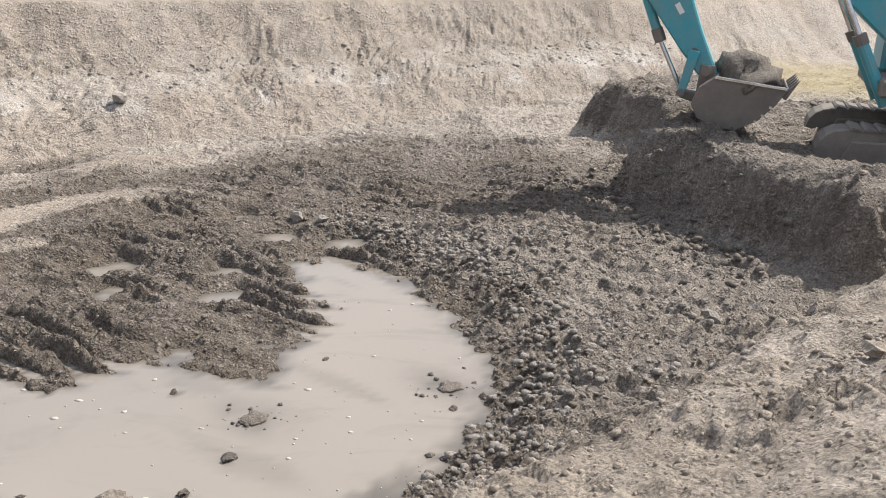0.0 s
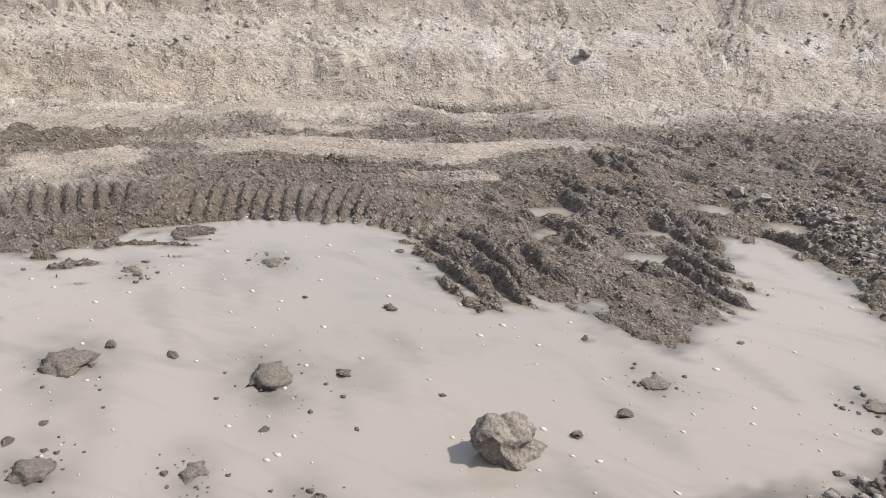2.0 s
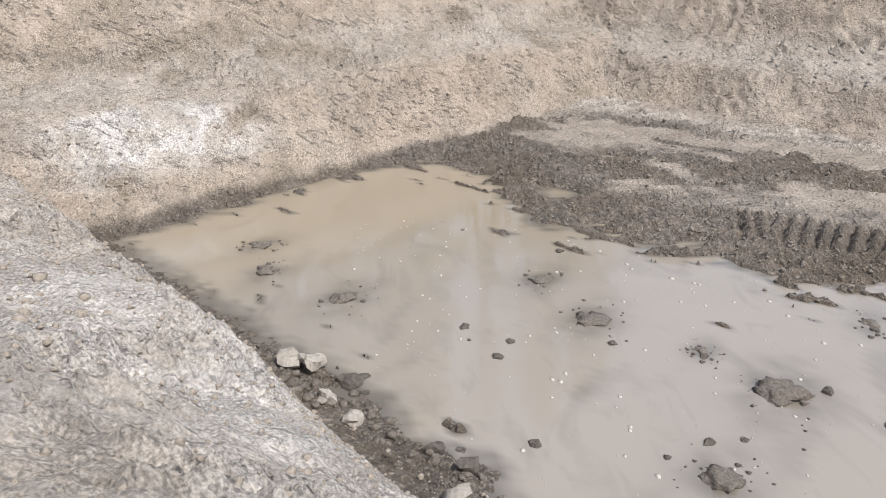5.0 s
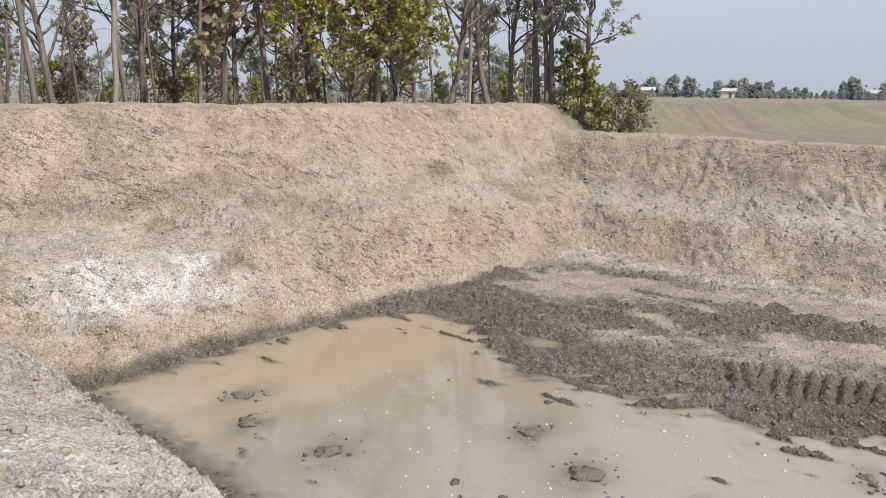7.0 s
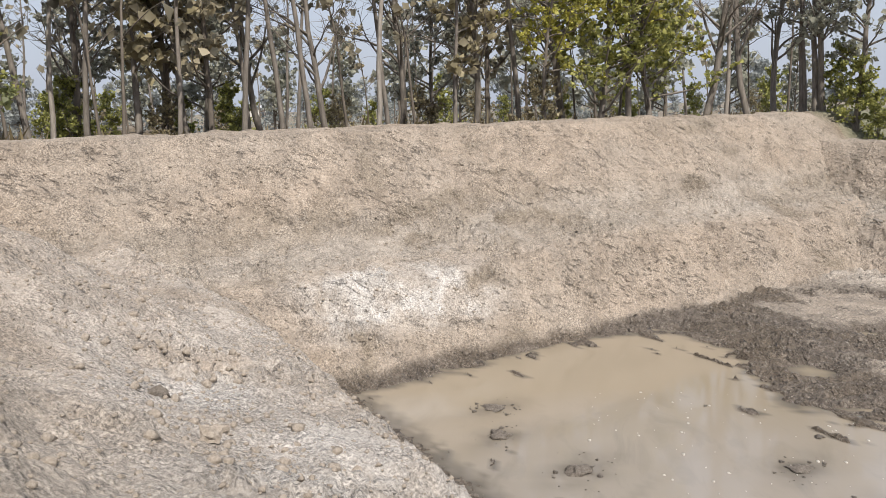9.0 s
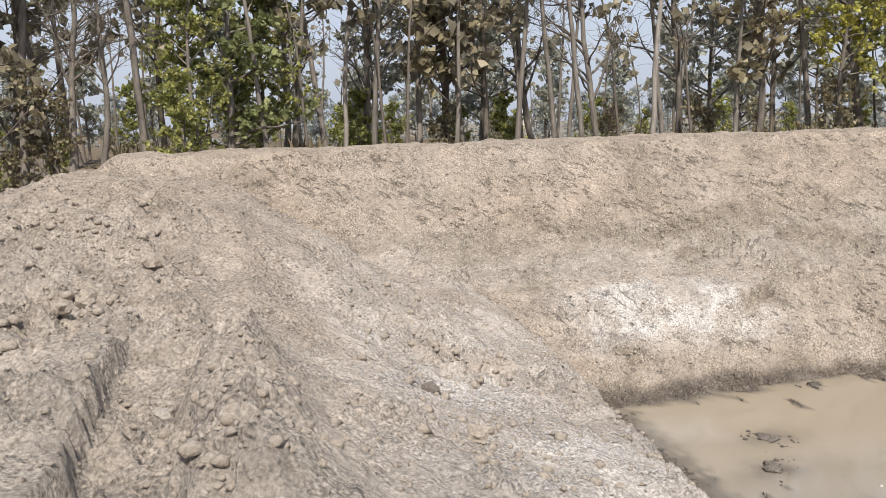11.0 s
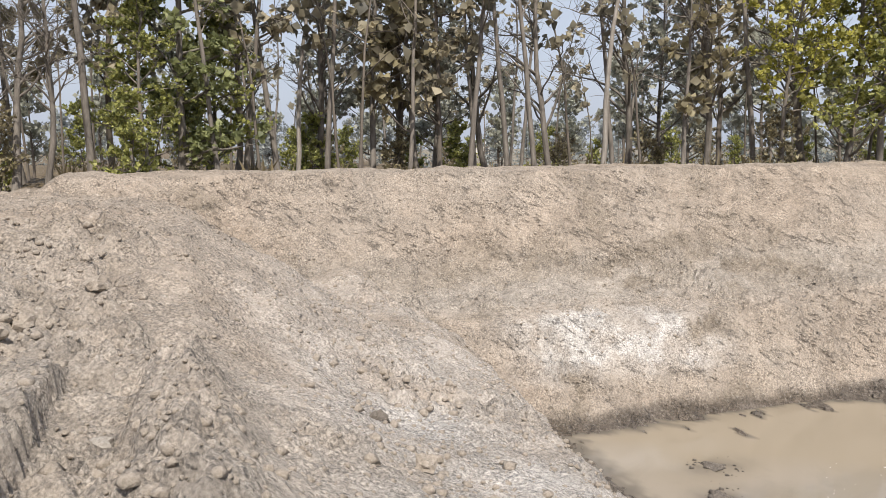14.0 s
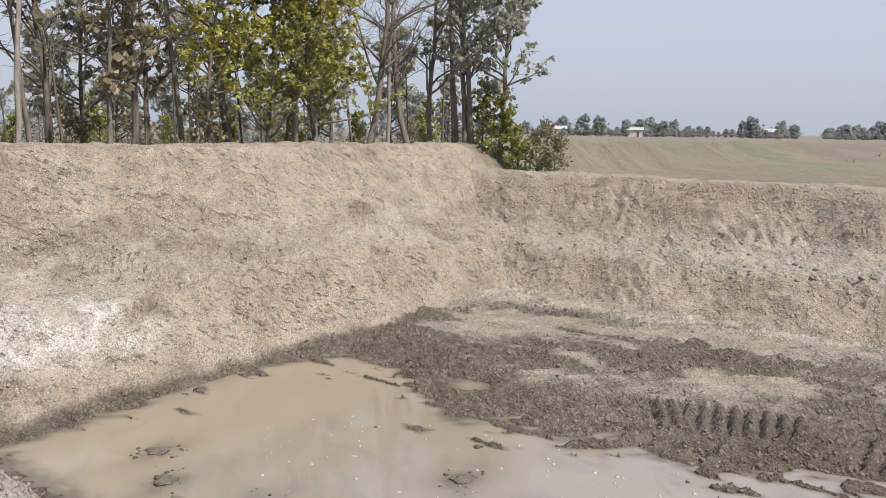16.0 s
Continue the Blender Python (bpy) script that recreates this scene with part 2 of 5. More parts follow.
SHORE = [(-0.54, 5.95), (-0.45, 6.37), (-0.26, 6.97), (-0.03, 7.66), (-0.19, 8.27), (-0.32, 8.87), (-0.69, 9.45), (-1.07, 10.15), (-1.53, 10.63),
         (-2.1, 11.03), (-2.72, 10.78), (-2.68, 10.3), (-2.36, 9.73), (-2.19, 8.83), (-2.27, 7.96), (-2.35, 7.59), (-2.95, 7.65), (-3.33, 7.98),
         (-3.79, 7.69), (-4.11, 7.4), (-4.8, 7.53), (-5.34, 7.96), (-6.11, 8.68), (-7.12, 8.65), (-7.71, 8.25), (-8.43, 8.03), (-8.58, 7.51),
         (-8.77, 6.91), (-9.1, 5.62), (-9.69, 5.28), (-10.32, 5.05), (-10.2, 4.53), (-11.34, 4.01), (-11.64, 3.2), (-13.48, 3.2), (-14.39, 2.91),
         (-15.12, 2.34), (-15.05, 1.52), (-14.75, 0.52), (-14.2, -0.43), (-13.2, -0.99), (-12.62, -1.63), (-12.09, -2.21), (-11.8, -2.56), (-11.2, -2.5),
         (-10.3, -2.1), (-9.3, -1.3), (-8.4, -0.7), (-7.9, 0.1), (-7.2, 0.35), (-6.5, 0.85), (-5.3, 1.6), (-4.5, 2.4), (-2.7, 3.7),
         (-1.4, 5.0)]
MOUND = [(2.0, 13.4), (3.1, 11.1), (4.0, 9.7), (6.0, 9.2), (13.0, 9.0), (16.0, 16.0), (9.0, 17.6), (4.8, 16.4), (2.7, 14.8)]
BLOCK = [(1.9, 18.3), (3.3, 16.6), (5.2, 16.9), (6.0, 18.4), (5.4, 20.6), (3.4, 20.3)]
PRINT = [(-10.9, 5.7), (-10.7, 6.2), (-10.2, 6.9), (-9.75, 7.45), (-9.0, 7.6), (-8.4, 8.1), (-7.7, 8.6), (-6.9, 9.0), (-5.8, 9.1)]


def crooked(v, knots):
    return np.interp(v, [k[0] for k in knots], [k[1] for k in knots])


def ground_at(x, y):
    """Height and surface kinds of the ground at the points x, y."""
    wob = 0.35 * fbm(x, y, 3.0, 4, 11)
    # banks: how far a point lies beyond each toe
    w = -(0.78 * x + 0.62 * y) - 10.95 + 0.8 * wob
    n = -0.587 * x + 0.81 * y - 17.1 + 0.9 * wob - 2.6 * smooth(4.0, 10.0, x)
    s = 0.69 * x - 0.72 * y + 5.15 + 0.5 * wob - 0.55 * smooth(-4.5, -2.0, x)
    s = s + 0.38 * smooth(-7.8, -9.6, x)
    shore_s = 0.55 * x - 0.835 * y + 4.18 + 0.35 * wob
    s = s + (shore_s - s) * smooth(2.4, 1.0, s) * smooth(-3.0, -4.5, x)
    run_s = 0.72 * x + 0.69 * y
    west = crooked(w, [(-3, -3), (0, 0.05), (1.05, 1.28), (2.6, 1.72), (4.5, 3.5), (5.6, 3.55), (7.5, 2.5), (30, 2.4), (3000, 2.4)])
    north = crooked(n, [(-3, -3), (0, 0.2), (1.0, 0.98), (2.5, 1.5), (3.6, 2.75), (4.2, 2.8), (5.0, 2.45), (3000, 2.3)])
    beyond = smooth(5.4, 6.9, s)
    west = west * (1 - beyond) + np.minimum(west, 1.7) * beyond
    top = 2.35 + 0.85 * smooth(-7.3, -10.8, run_s + 0.4 * wob)
    ramp = smooth(-1.0, 5.0, x) * smooth(-4.0, 2.0, y)
    south = crooked(s, [(-3, -2), (-0.35, -0.06), (0.48, 0.12), (0.85, 0.58), (1.2, 0.92), (2.0, 1.25), (3.95, 2.3), (6.2, 2.4), (6.9, 2.25), (8.6, 1.5), (12, 1.8), (20, 2.5), (3000, 2.5)])
    south = np.where(s > 1.0, south + (top - 2.35) * smooth(1.0, 4.6, s) * smooth(8.0, 6.2, s), south)
    south = south + 0.30 * smooth(-5.0, -8.5, x) * smooth(0.45, 0.9, s) * smooth(4.2, 2.0, s)
    south = south - 0.30 * ramp * smooth(0.8, 3.5, s) * smooth(9.0, 6.0, s) + ramp * (0.2 * fbm(x, y, 1.2, 4, 17) + 0.13 * (billow(x, y, 0.7, 4, 19, 0.55) - 0.4))
    # furrows drawn by the bucket, turning round the pond
    furrow = np.zeros_like(x)
    turn_1, turn_2 = smooth(-8.0, -10.5, x), smooth(-4.5, -7.0, x)
    for ang, part_of, seed in ((1.45, turn_1, 63), (0.60, turn_2 * (1 - turn_1), 65), (-0.40, 1 - turn_2, 67)):
        c_, s_ = math.cos(ang), math.sin(ang)
        fu, fv = x * c_ + y * s_, -x * s_ + y * c_
        fv = fv + 0.25 * fbm(x, y, 2.2, 2, seed + 4)
        lines = np.sin(2 * np.pi * (fv / 0.37 + 0.55 * fbm(fu * 0.4, fv, 1.1, 3, seed))) + 0.5 * np.sin(2 * np.pi * (fv / 0.19 + 0.7 * fbm(fu * 0.5, fv, 0.8, 2, seed + 2)))
        furrow = furrow + part_of * lines
    furrow = furrow * (0.25 + 0.75 * smooth(-0.35, 0.3, fbm(x, y, 1.9, 3, 69)))
    heaped = smooth(-1.6, -0.4, x + 0.25 * (y - 9.0)) * smooth(13.0, 11.0, y)
    # floor of the pit and the pond's bed
    d = inside_distance(x, y, SHORE)
    fingers = smooth(5.0, 6.5, 0.75 * y - 0.25 * x) * (1 - heaped)
    d = d + 0.12 * fbm(x, y, 0.9, 4, 21) + fingers * (0.12 * furrow + 0.1 * fbm(x, y, 0.3, 3, 27)) * smooth(1.6, 0.2, np.abs(d)) + 0.06 * fbm(x, y, 0.3, 3, 29)
    floor = np.where(d > 0, 0.02 + 0.10 * smooth(0, 0.8, d) + 0.08 * smooth(0.8, 3.5, d), np.maximum(-0.35, 0.35 * d))
    floor = floor + 0.05 * fbm(x, y, 2.4, 3, 31) * smooth(0.2, 1.6, d)
    pool = np.zeros_like(x)
    for px, py, pr in ((-4.58, 9.52, 0.23), (-3.27, 9.46, 0.29), (-3.41, 10.25, 0.25), (-4.93, 10.22, 0.39), (-3.03, 11.71, 0.31), (-2.07, 11.51, 0.32), (-8.78, 14.89, 0.87), (-14.77, 5.47, 0.47), (-12.91, 3.89, 0.36), (-8.83, 15.36, 1.18), (-3.8, 12.53, 0.27)):
        pool = np.maximum(pool, np.exp(-((((x - px) * 0.85 + (y - py) * 0.52) / (1.2 * pr)) ** 2 + ((-(x - px) * 0.52 + (y - py) * 0.85) / pr) ** 2 + 0.25 * fbm(x, y, 0.4, 2, 33)) ** 2))
    floor = floor * (1 - pool) - 0.07 * pool
    floor = floor + 0.10 * smooth(-1.5, 1.0, x) * smooth(0.2, 1.0, d)
    heap = np.exp(-((x + 0.2 - 0.35 * (y - 9)) ** 2) / 0.5) * smooth(6.0, 7.5, y) * smooth(14.0, 11.0, y)
    floor = floor + 0.14 * heap * smooth(-0.1, 0.5, d)
    dm = inside_distance(x, y, MOUND) + 0.5 * wob + 0.12 * fbm(x, y, 0.5, 3, 41)
    db = inside_distance(x, y, BLOCK) + 0.35 * wob + 0.1 * fbm(x, y, 0.5, 3, 43)
    plateau = np.maximum(0.96 * smooth(0.15, -0.42, dm) + 0.15 * np.exp(-((dm + 0.9) / 0.7) ** 2) * (1 + 0.6 * fbm(x, y, 1.3, 3, 45)) - 0.2 * smooth(-1.8, -2.8, dm),
                         1.05 * smooth(0.12, -0.5, db) - 0.2 * smooth(-0.8, -3.0, db))
    east = 0.55 * smooth(12.0, 20.0, x)
    floor = floor + plateau + east
    parts = np.stack([floor, west, north, south])
    z = parts.max(axis=0)
    kind = parts.argmax(axis=0)
    lead = z - np.sort(parts, axis=0)[2]
    on_floor = kind == 0
    onbank = ~on_floor
    # how far out of the pit
    out = np.maximum(np.maximum(w - 6.0, n - 4.6), s - 7.3)
    outside = smooth(-0.3, 0.8, out)
    # relief
    near = smooth(60, 30, np.hypot(x + 6, y - 6))
    muddy = np.where(on_floor, smooth(8.5, 5.0, d + 1.2 * fbm(x, y, 2.0, 3, 51)) * smooth(-0.7, -2.2, n + 0.8 * fbm(x, y, 1.6, 4, 53)), 0.0)
    patch = smooth(-0.05, 0.3, fbm(0.5 * (x * 0.81 + y * 0.587), 1.6 * (-x * 0.587 + y * 0.81), 1.9, 4, 57)) * smooth(1.0, 2.2, d) * smooth(-3.5, -7.0, x)
    drag = fbm(x * 0.81 + y * 0.587, 3.2 * (-x * 0.587 + y * 0.81), 1.1, 4, 61)
    clod_floor = (0.035 + 0.06 * heaped) * (billow(x, y, 0.3, 2, 71, 0.7) - 0.5) + 0.07 * (billow(x, y, 0.15, 2, 77, 0.7) - 0.4) + 0.03 * drag + 0.075 * (1 - 0.45 * heaped) * furrow
    rough = 0.4 + 1.1 * smooth(-0.15, 0.55, fbm(x, y, 1.5, 4, 83))
    clod_bank = (0.055 * (billow(x, y, 0.26, 3, 81, 0.6) - 0.42) + 0.055 * fbm(x, y, 0.2, 3, 87, 0.75)) * rough
    across = np.where(kind == 1, 0.62 * x - 0.78 * y, np.where(kind == 2, 0.81 * x + 0.587 * y, 0.72 * x + 0.69 * y))
    slope = np.where(kind == 1, smooth(0, .4, w) * smooth(1.5, 1, w) + smooth(2.6, 3, w) * smooth(4.9, 4.3, w),
                     np.where(kind == 2, smooth(0, .4, n) * smooth(1.4, 1, n) + smooth(2.5, 2.7, n) * smooth(3.6, 3.3, n), 0.3))
    # slanting scrapes, slumped ledges and broken lumps on the banks
    scrape = fbm((across + 0.9 * z) * 0.35, (across + 0.9 * z) * 0.0 + (z - 0.25 * across) * 1.8, 0.5, 4, 93)
    ledge = np.abs(((z * 2.6 + 0.7 * fbm(x, y, 1.1, 3, 95)) % 1.0) - 0.5)
    broken = smooth(0.1, 0.6, fbm(across * 0.55, z * 1.3, 0.9, 4, 97))
    rills = fbm(across * 2.2, z * 0.9, 0.8, 4, 91)
    spur = np.where(kind == 3, smooth(2.1, 2.5, s) * smooth(4.3, 3.8, s) * smooth(-7.0, -8.2, run_s), 0.0)
    grooves = fbm(run_s * 1.9 + 0.35 * s, s * 0.25, 0.5, 4, 85)
    clod_bank = clod_bank * (1 - 0.75 * spur) + 0.05 * spur * grooves
    bench = np.where(kind == 2, smooth(0.95, 1.4, n) * smooth(2.75, 2.45, n), np.where(kind == 1, smooth(1.2, 1.9, w) * smooth(3.3, 2.6, w), 0.0))
    z = z + near * np.where(on_floor, clod_floor * smooth(-0.5, 0.25, d) * (1 - 0.75 * patch) * (1 - 0.85 * pool) , clod_bank * (1 + np.where(kind == 2, 0.3, 0.4) * bench) * np.where(kind == 1, (1 - 0.75 * smooth(3.6, 4.3, w)) * (1 - 0.45 * smooth(2.6, 3.2, w)), np.where(kind == 2, 1 - 0.75 * smooth(3.0, 3.4, n), 1)) + np.where(kind == 2, 0.05, 0.045) * slope * rills + np.where(kind == 3, 0.04, 0.055) * scrape * slope + np.where(kind == 3, 0.05, 0.11) * (ledge - 0.25) * broken * (0.3 + slope) + np.where(kind == 3, 0.06 * fbm(x, y, 0.9, 3, 99) * smooth(0.4, 1.2, s), 0.05 * fbm(x, y, 0.8, 3, 99))) * (1 - 0.8 * outside)
    # bucket lumps in the shallows
    lump = np.maximum(fbm(x, y, 0.5, 4, 101) - 0.7, 0) * smooth(-5.0, -0.4, d)
    z = np.where(on_floor & (d < 0), np.maximum(z, np.minimum(z + 0.75 * lump, 0.05 + 0.03 * fbm(x, y, 0.12, 2, 107))), z)
    u_, v_ = 0.85 * x + 0.53 * y, -0.53 * x + 0.85 * y
    drawn = np.maximum(fbm(u_ * 0.33, v_ * 1.5, 0.42, 3, 105) - 0.34, 0) * smooth(-3.2, -0.2, d) * smooth(-5.5, -8.5, x)
    z = np.where(on_floor & (d < 0), np.maximum(z, np.minimum(z + 0.9 * drawn, 0.03 + 0.03 * fbm(x, y, 0.1, 2, 109))), z)
    # track print beside the water
    pd, run = line_distance(x, y, PRINT)
    band = smooth(0.60, 0.5, pd) * near
    ribs = 0.16 + 0.3 * (0.6 - pd) * 0.4 + 0.07 * np.sin(run * 2 * np.pi / 0.2 + 0.5 * fbm(x, y, 1.2, 2, 103)) + 0.6 * (z - 0.2)
    z = z * (1 - band) + band * ribs
    # ruts on the south bank
    rd, rrun = line_distance(x, y, [(-2.9, -2.55), (-4.45, -3.8), (-5.9, -4.85)])
    side = 0.62 * (x + 4.45) - 0.78 * (y + 3.8) + 0.06 * fbm(x, y, 0.5, 3, 115)
    inside = smooth(0.29, 0.25, side) * smooth(-0.36, -0.25, side) * (rd < 1.5) * smooth(0.02, 0.25, rrun) * smooth(3.55, 3.3, rrun)
    z = z + inside * (-0.17 + 0.022 * np.sin(rrun * 2 * np.pi / 0.15 + 0.8 * side) - z + np.minimum(z, 2.42 + 0.05 * fbm(x, y, 0.7, 2, 117)))
    shoulder = smooth(0.25, 0.3, side) * smooth(1.3, 0.6, side) * smooth(0.0, 0.5, rrun) * smooth(3.6, 3.2, rrun) * (rd < 1.5)
    z = z + 0.07 * shoulder
    ridge = np.exp(-((side + 0.62) / 0.24) ** 2) * smooth(0.2, 0.9, rrun) * smooth(3.6, 3.3, rrun) * (rd < 1.5)
    z = z + ridge * (0.17 + 0.16 * (billow(x, y, 0.22, 3, 119) - 0.35))
    # rubble thrown up along the spur's outer edge and the broken face behind the ruts
    face = np.where(kind == 3, smooth(-7.2, -7.8, run_s) * smooth(-11.2, -10.2, run_s) * smooth(4.2, 4.6, s) * smooth(7.0, 6.4, s), 0.0)
    edge = np.where(kind == 3, smooth(-4.2, -5.2, run_s) * smooth(-8.2, -7.4, run_s) * smooth(5.35, 5.7, s) * smooth(7.2, 6.2, s), 0.0)
    z = z + (0.16 * face + 0.13 * edge) * (billow(x, y, 0.45, 4, 127, 0.62) - 0.42)
    z = z + outside * near * 0.06 * fbm(x, y, 0.7, 3, 111) + 0.06 * smooth(30, 90, np.hypot(x, y)) * fbm(x, y, 40.0, 3, 113)
    # kinds
    wet_edge = smooth(0.22, 0.09, z + 0.05 * fbm(x, y, 0.5, 2, 121)) * near
    mud = np.clip(np.maximum(muddy * (1 - 0.9 * patch), wet_edge), 0, 1) * (1 - outside)
    mud = mud * (1 - 0.38 * heaped * smooth(0.35, 1.1, d + 0.5 * fbm(x, y, 0.7, 3, 122)) * on_floor)
    mud = np.maximum(mud, np.where(kind == 3, smooth(-3.0, -0.5, x) * smooth(1.2, -0.2, s + 1.1 * fbm(x, y, 0.9, 4, 123)) * 0.7, 0))
    mud = np.where(on_floor & (plateau > 0.25), 0.85 + 0.25 * fbm(x, y, 0.8, 3, 125), mud)
    chalk = np.where(kind == 1, smooth(0.3, 0.6, w) * smooth(1.6, 1.15, w) * np.exp(-((0.62 * x - 0.78 * y + 6.7) / 1.7) ** 4) * (0.4 + 0.6 * smooth(-0.35, 0.25, fbm(across, z * 2, 0.7, 4, 131))), 0.0)
    chalk = chalk + np.where(kind == 2, 0.7 * smooth(0.6, 0.9, n) * smooth(1.9, 1.3, n) * smooth(0.15, 0.5, fbm(across, z * 2, 1.6, 4, 133)) * smooth(-12, -6, x), 0.0)
    chalk = chalk + np.where(kind == 3, 0.9 * smooth(0.45, 0.75, s) * smooth(4.2, 1.8, s) * smooth(-1.4, 0.7, fbm(x, y, 1.3, 4, 135)) * smooth(-1.0, -4.0, x) * (0.5 + 0.5 * smooth(-9.5, -7.0, x)), 0.0)
    grey = np.clip(0.3 * heaped * on_floor + np.where(kind == 2, smooth(-16, -9, x) * 0.5 + bench * 0.6, np.where(kind == 1, bench * 0.8, np.where(kind == 3, smooth(-8.0, -5.0, x) * 0.55, 0.9))), 0, 1) * (1 - outside)
    moist = np.where(onbank & (kind != 3), smooth(0.15, 0.55, fbm(across * 0.45, z * 1.6, 0.8, 5, 141)) * smooth(0.1, 0.5, fbm(x, y, 2.6, 3, 143) + 0.55 * bench), 0.0) * (1 - outside)
    foot = np.where(kind == 2, smooth(1.9, 2.3, n) * smooth(2.75, 2.45, n), bench)
    moist = np.maximum(moist * np.where(kind == 2, 0.5, 1.0), 0.6 * foot * smooth(-0.4, 0.3, fbm(across * 0.6, z * 2, 0.9, 4, 145)) * (1 - outside))
    moist = np.maximum(moist, 0.5 * face * smooth(0.0, 0.4, fbm(x, y, 0.8, 4, 149)))
    moist = np.maximum(moist, np.where(kind == 3, 0.55 * smooth(-3.0, 1.0, x) * smooth(-0.4, 0.4, fbm(x, y, 1.0, 4, 147)), 0))
    scar = np.zeros_like(x)
    bend, fray = 0.35 * fbm(x, y, 0.6, 3, 151), 0.12 * fbm(x, y, 0.4, 3, 153)
    for sa, sw, ra, rw in ((-7.7, 3.9, 0.25, 0.55), (-9.6, 2.95, 0.9, 0.2), (-6.2, 2.9, 0.9, 0.24), (-4.8, 2.8, 0.8, 0.24), (-7.4, 2.75, 0.5, 0.18), (-12.3, 1.2, 0.28, 0.22), (-11.2, 3.1, 0.5, 0.18)):
        ca = 0.62 * x - 0.78 * y - sa + bend
        scar = scar + np.exp(-(ca / ra) ** 2 - ((w - sw + 0.35 * ca + fray) / rw) ** 2)
    scar = np.where(kind == 1, np.clip(scar, 0, 1), 0.0)
    z = z - 0.10 * scar
    moist = np.maximum(moist, 0.9 * scar)
    silt = np.where(on_floor, patch * (1 - wet_edge) * (d > 0.6), 0.0) * smooth(0.3, 0.2, plateau)
    field = outside * smooth(-0.2, 0.6, np.maximum(n - 4.9, 0) + np.where(n > 5.0, 1, 0) - 0.2)
    scrub = outside * (1 - field)
    ochre = smooth(0.8, -0.4, np.hypot((x - 11.5) / 6.0, (y - 28.5) / 4.6) * 1.6 - 1.2) * np.where(on_floor, 1, 0) * (db > -0.3)
    slant = np.where(kind == 3, 0.0, np.clip(slope, 0, 1)) * (1 - outside)
    return z, dict(slant=slant, moist=moist, mud=mud, chalk=np.clip(chalk, 0, 1), grey=grey, silt=silt, field=field, scrub=scrub, ochre=ochre)


def steps(*spans):
    """Grid lines: spans of (start, end, spacing), then wider and wider to the horizon."""
    core = np.concatenate([np.arange(a, b, h) for a, b, h in spans] + [[spans[-1][1]]])
    grow = 0.12 * (1.24 ** np.arange(1, 44))
    far = np.cumsum(grow)
    far = far[far < 2600]
    return np.concatenate([core[0] - far[::-1], core, core[-1] + far])


def build_ground():
    gx = steps((-23, -14, 0.075), (-14, -7, 0.05), (-7, 3, 0.032), (3, 10, 0.07), (10, 18, 0.15))
    gy = steps((-14, -7, 0.075), (-7, 7, 0.038), (7, 14, 0.037), (14, 19, 0.055), (19, 28, 0.09))
    X, Y = np.meshgrid(gx, gy)
    x, y = X.ravel(), Y.ravel()
    z, kinds = ground_at(x, y)
    nx, ny = len(gx), len(gy)
    me = bpy.data.meshes.new("ground")
    me.vertices.add(nx * ny)
    me.vertices.foreach_set("co", np.stack([x, y, z], 1).ravel().astype(np.float32))
    i = (np.arange(ny - 1)[:, None] * nx + np.arange(nx - 1)[None, :]).ravel()
    quads = np.stack([i, i + 1, i + 1 + nx, i + nx], 1).ravel().astype(np.int32)
    me.loops.add(len(quads))
    me.loops.foreach_set("vertex_index", quads)
    me.polygons.add(len(i))
    me.polygons.foreach_set("loop_start", np.arange(0, len(quads), 4, dtype=np.int32))
    me.update(calc_edges=True)
    me.polygons.foreach_set("use_smooth", np.ones(len(i), dtype=bool))
    for name, v in kinds.items():
        me.attributes.new(name, "FLOAT", "POINT").data.foreach_set("value", v.astype(np.float32))
    me.materials.append(SOIL)
    return tagged(new("ground", me), "dug clay pit with benched banks, mud floor and fields round it", "ground", kind="structure")


build_ground()


def height(x, y):
    return float(ground_at(np.array([float(x)]), np.array([float(y)]))[0][0])


def heights(pts):
    a = np.array(pts, dtype=float)
    return ground_at(a[:, 0], a[:, 1])[0]


# ---- pond ----
IN_WATER = [(-6.72, 4.16, 0.26), (-5.09, 5.0, 0.25), (-4.68, 3.7, 0.13), (-5.6, 3.07, 0.20), (-8.46, 2.98, 0.20), (-2.26, 6.83, 0.14), (-6.83, 6.91, 0.14),
            (-9.42, 0.38, 0.20), (-11.3, -0.6, 0.17), (-0.55, 7.5, 0.14), (-3.64, 3.87, 0.15), (-9.62, 2.74, 0.16), (-7.91, 5.84, 0.13), (-7.62, 3.82, 0.1), (-10.38, -0.5, 0.16)]


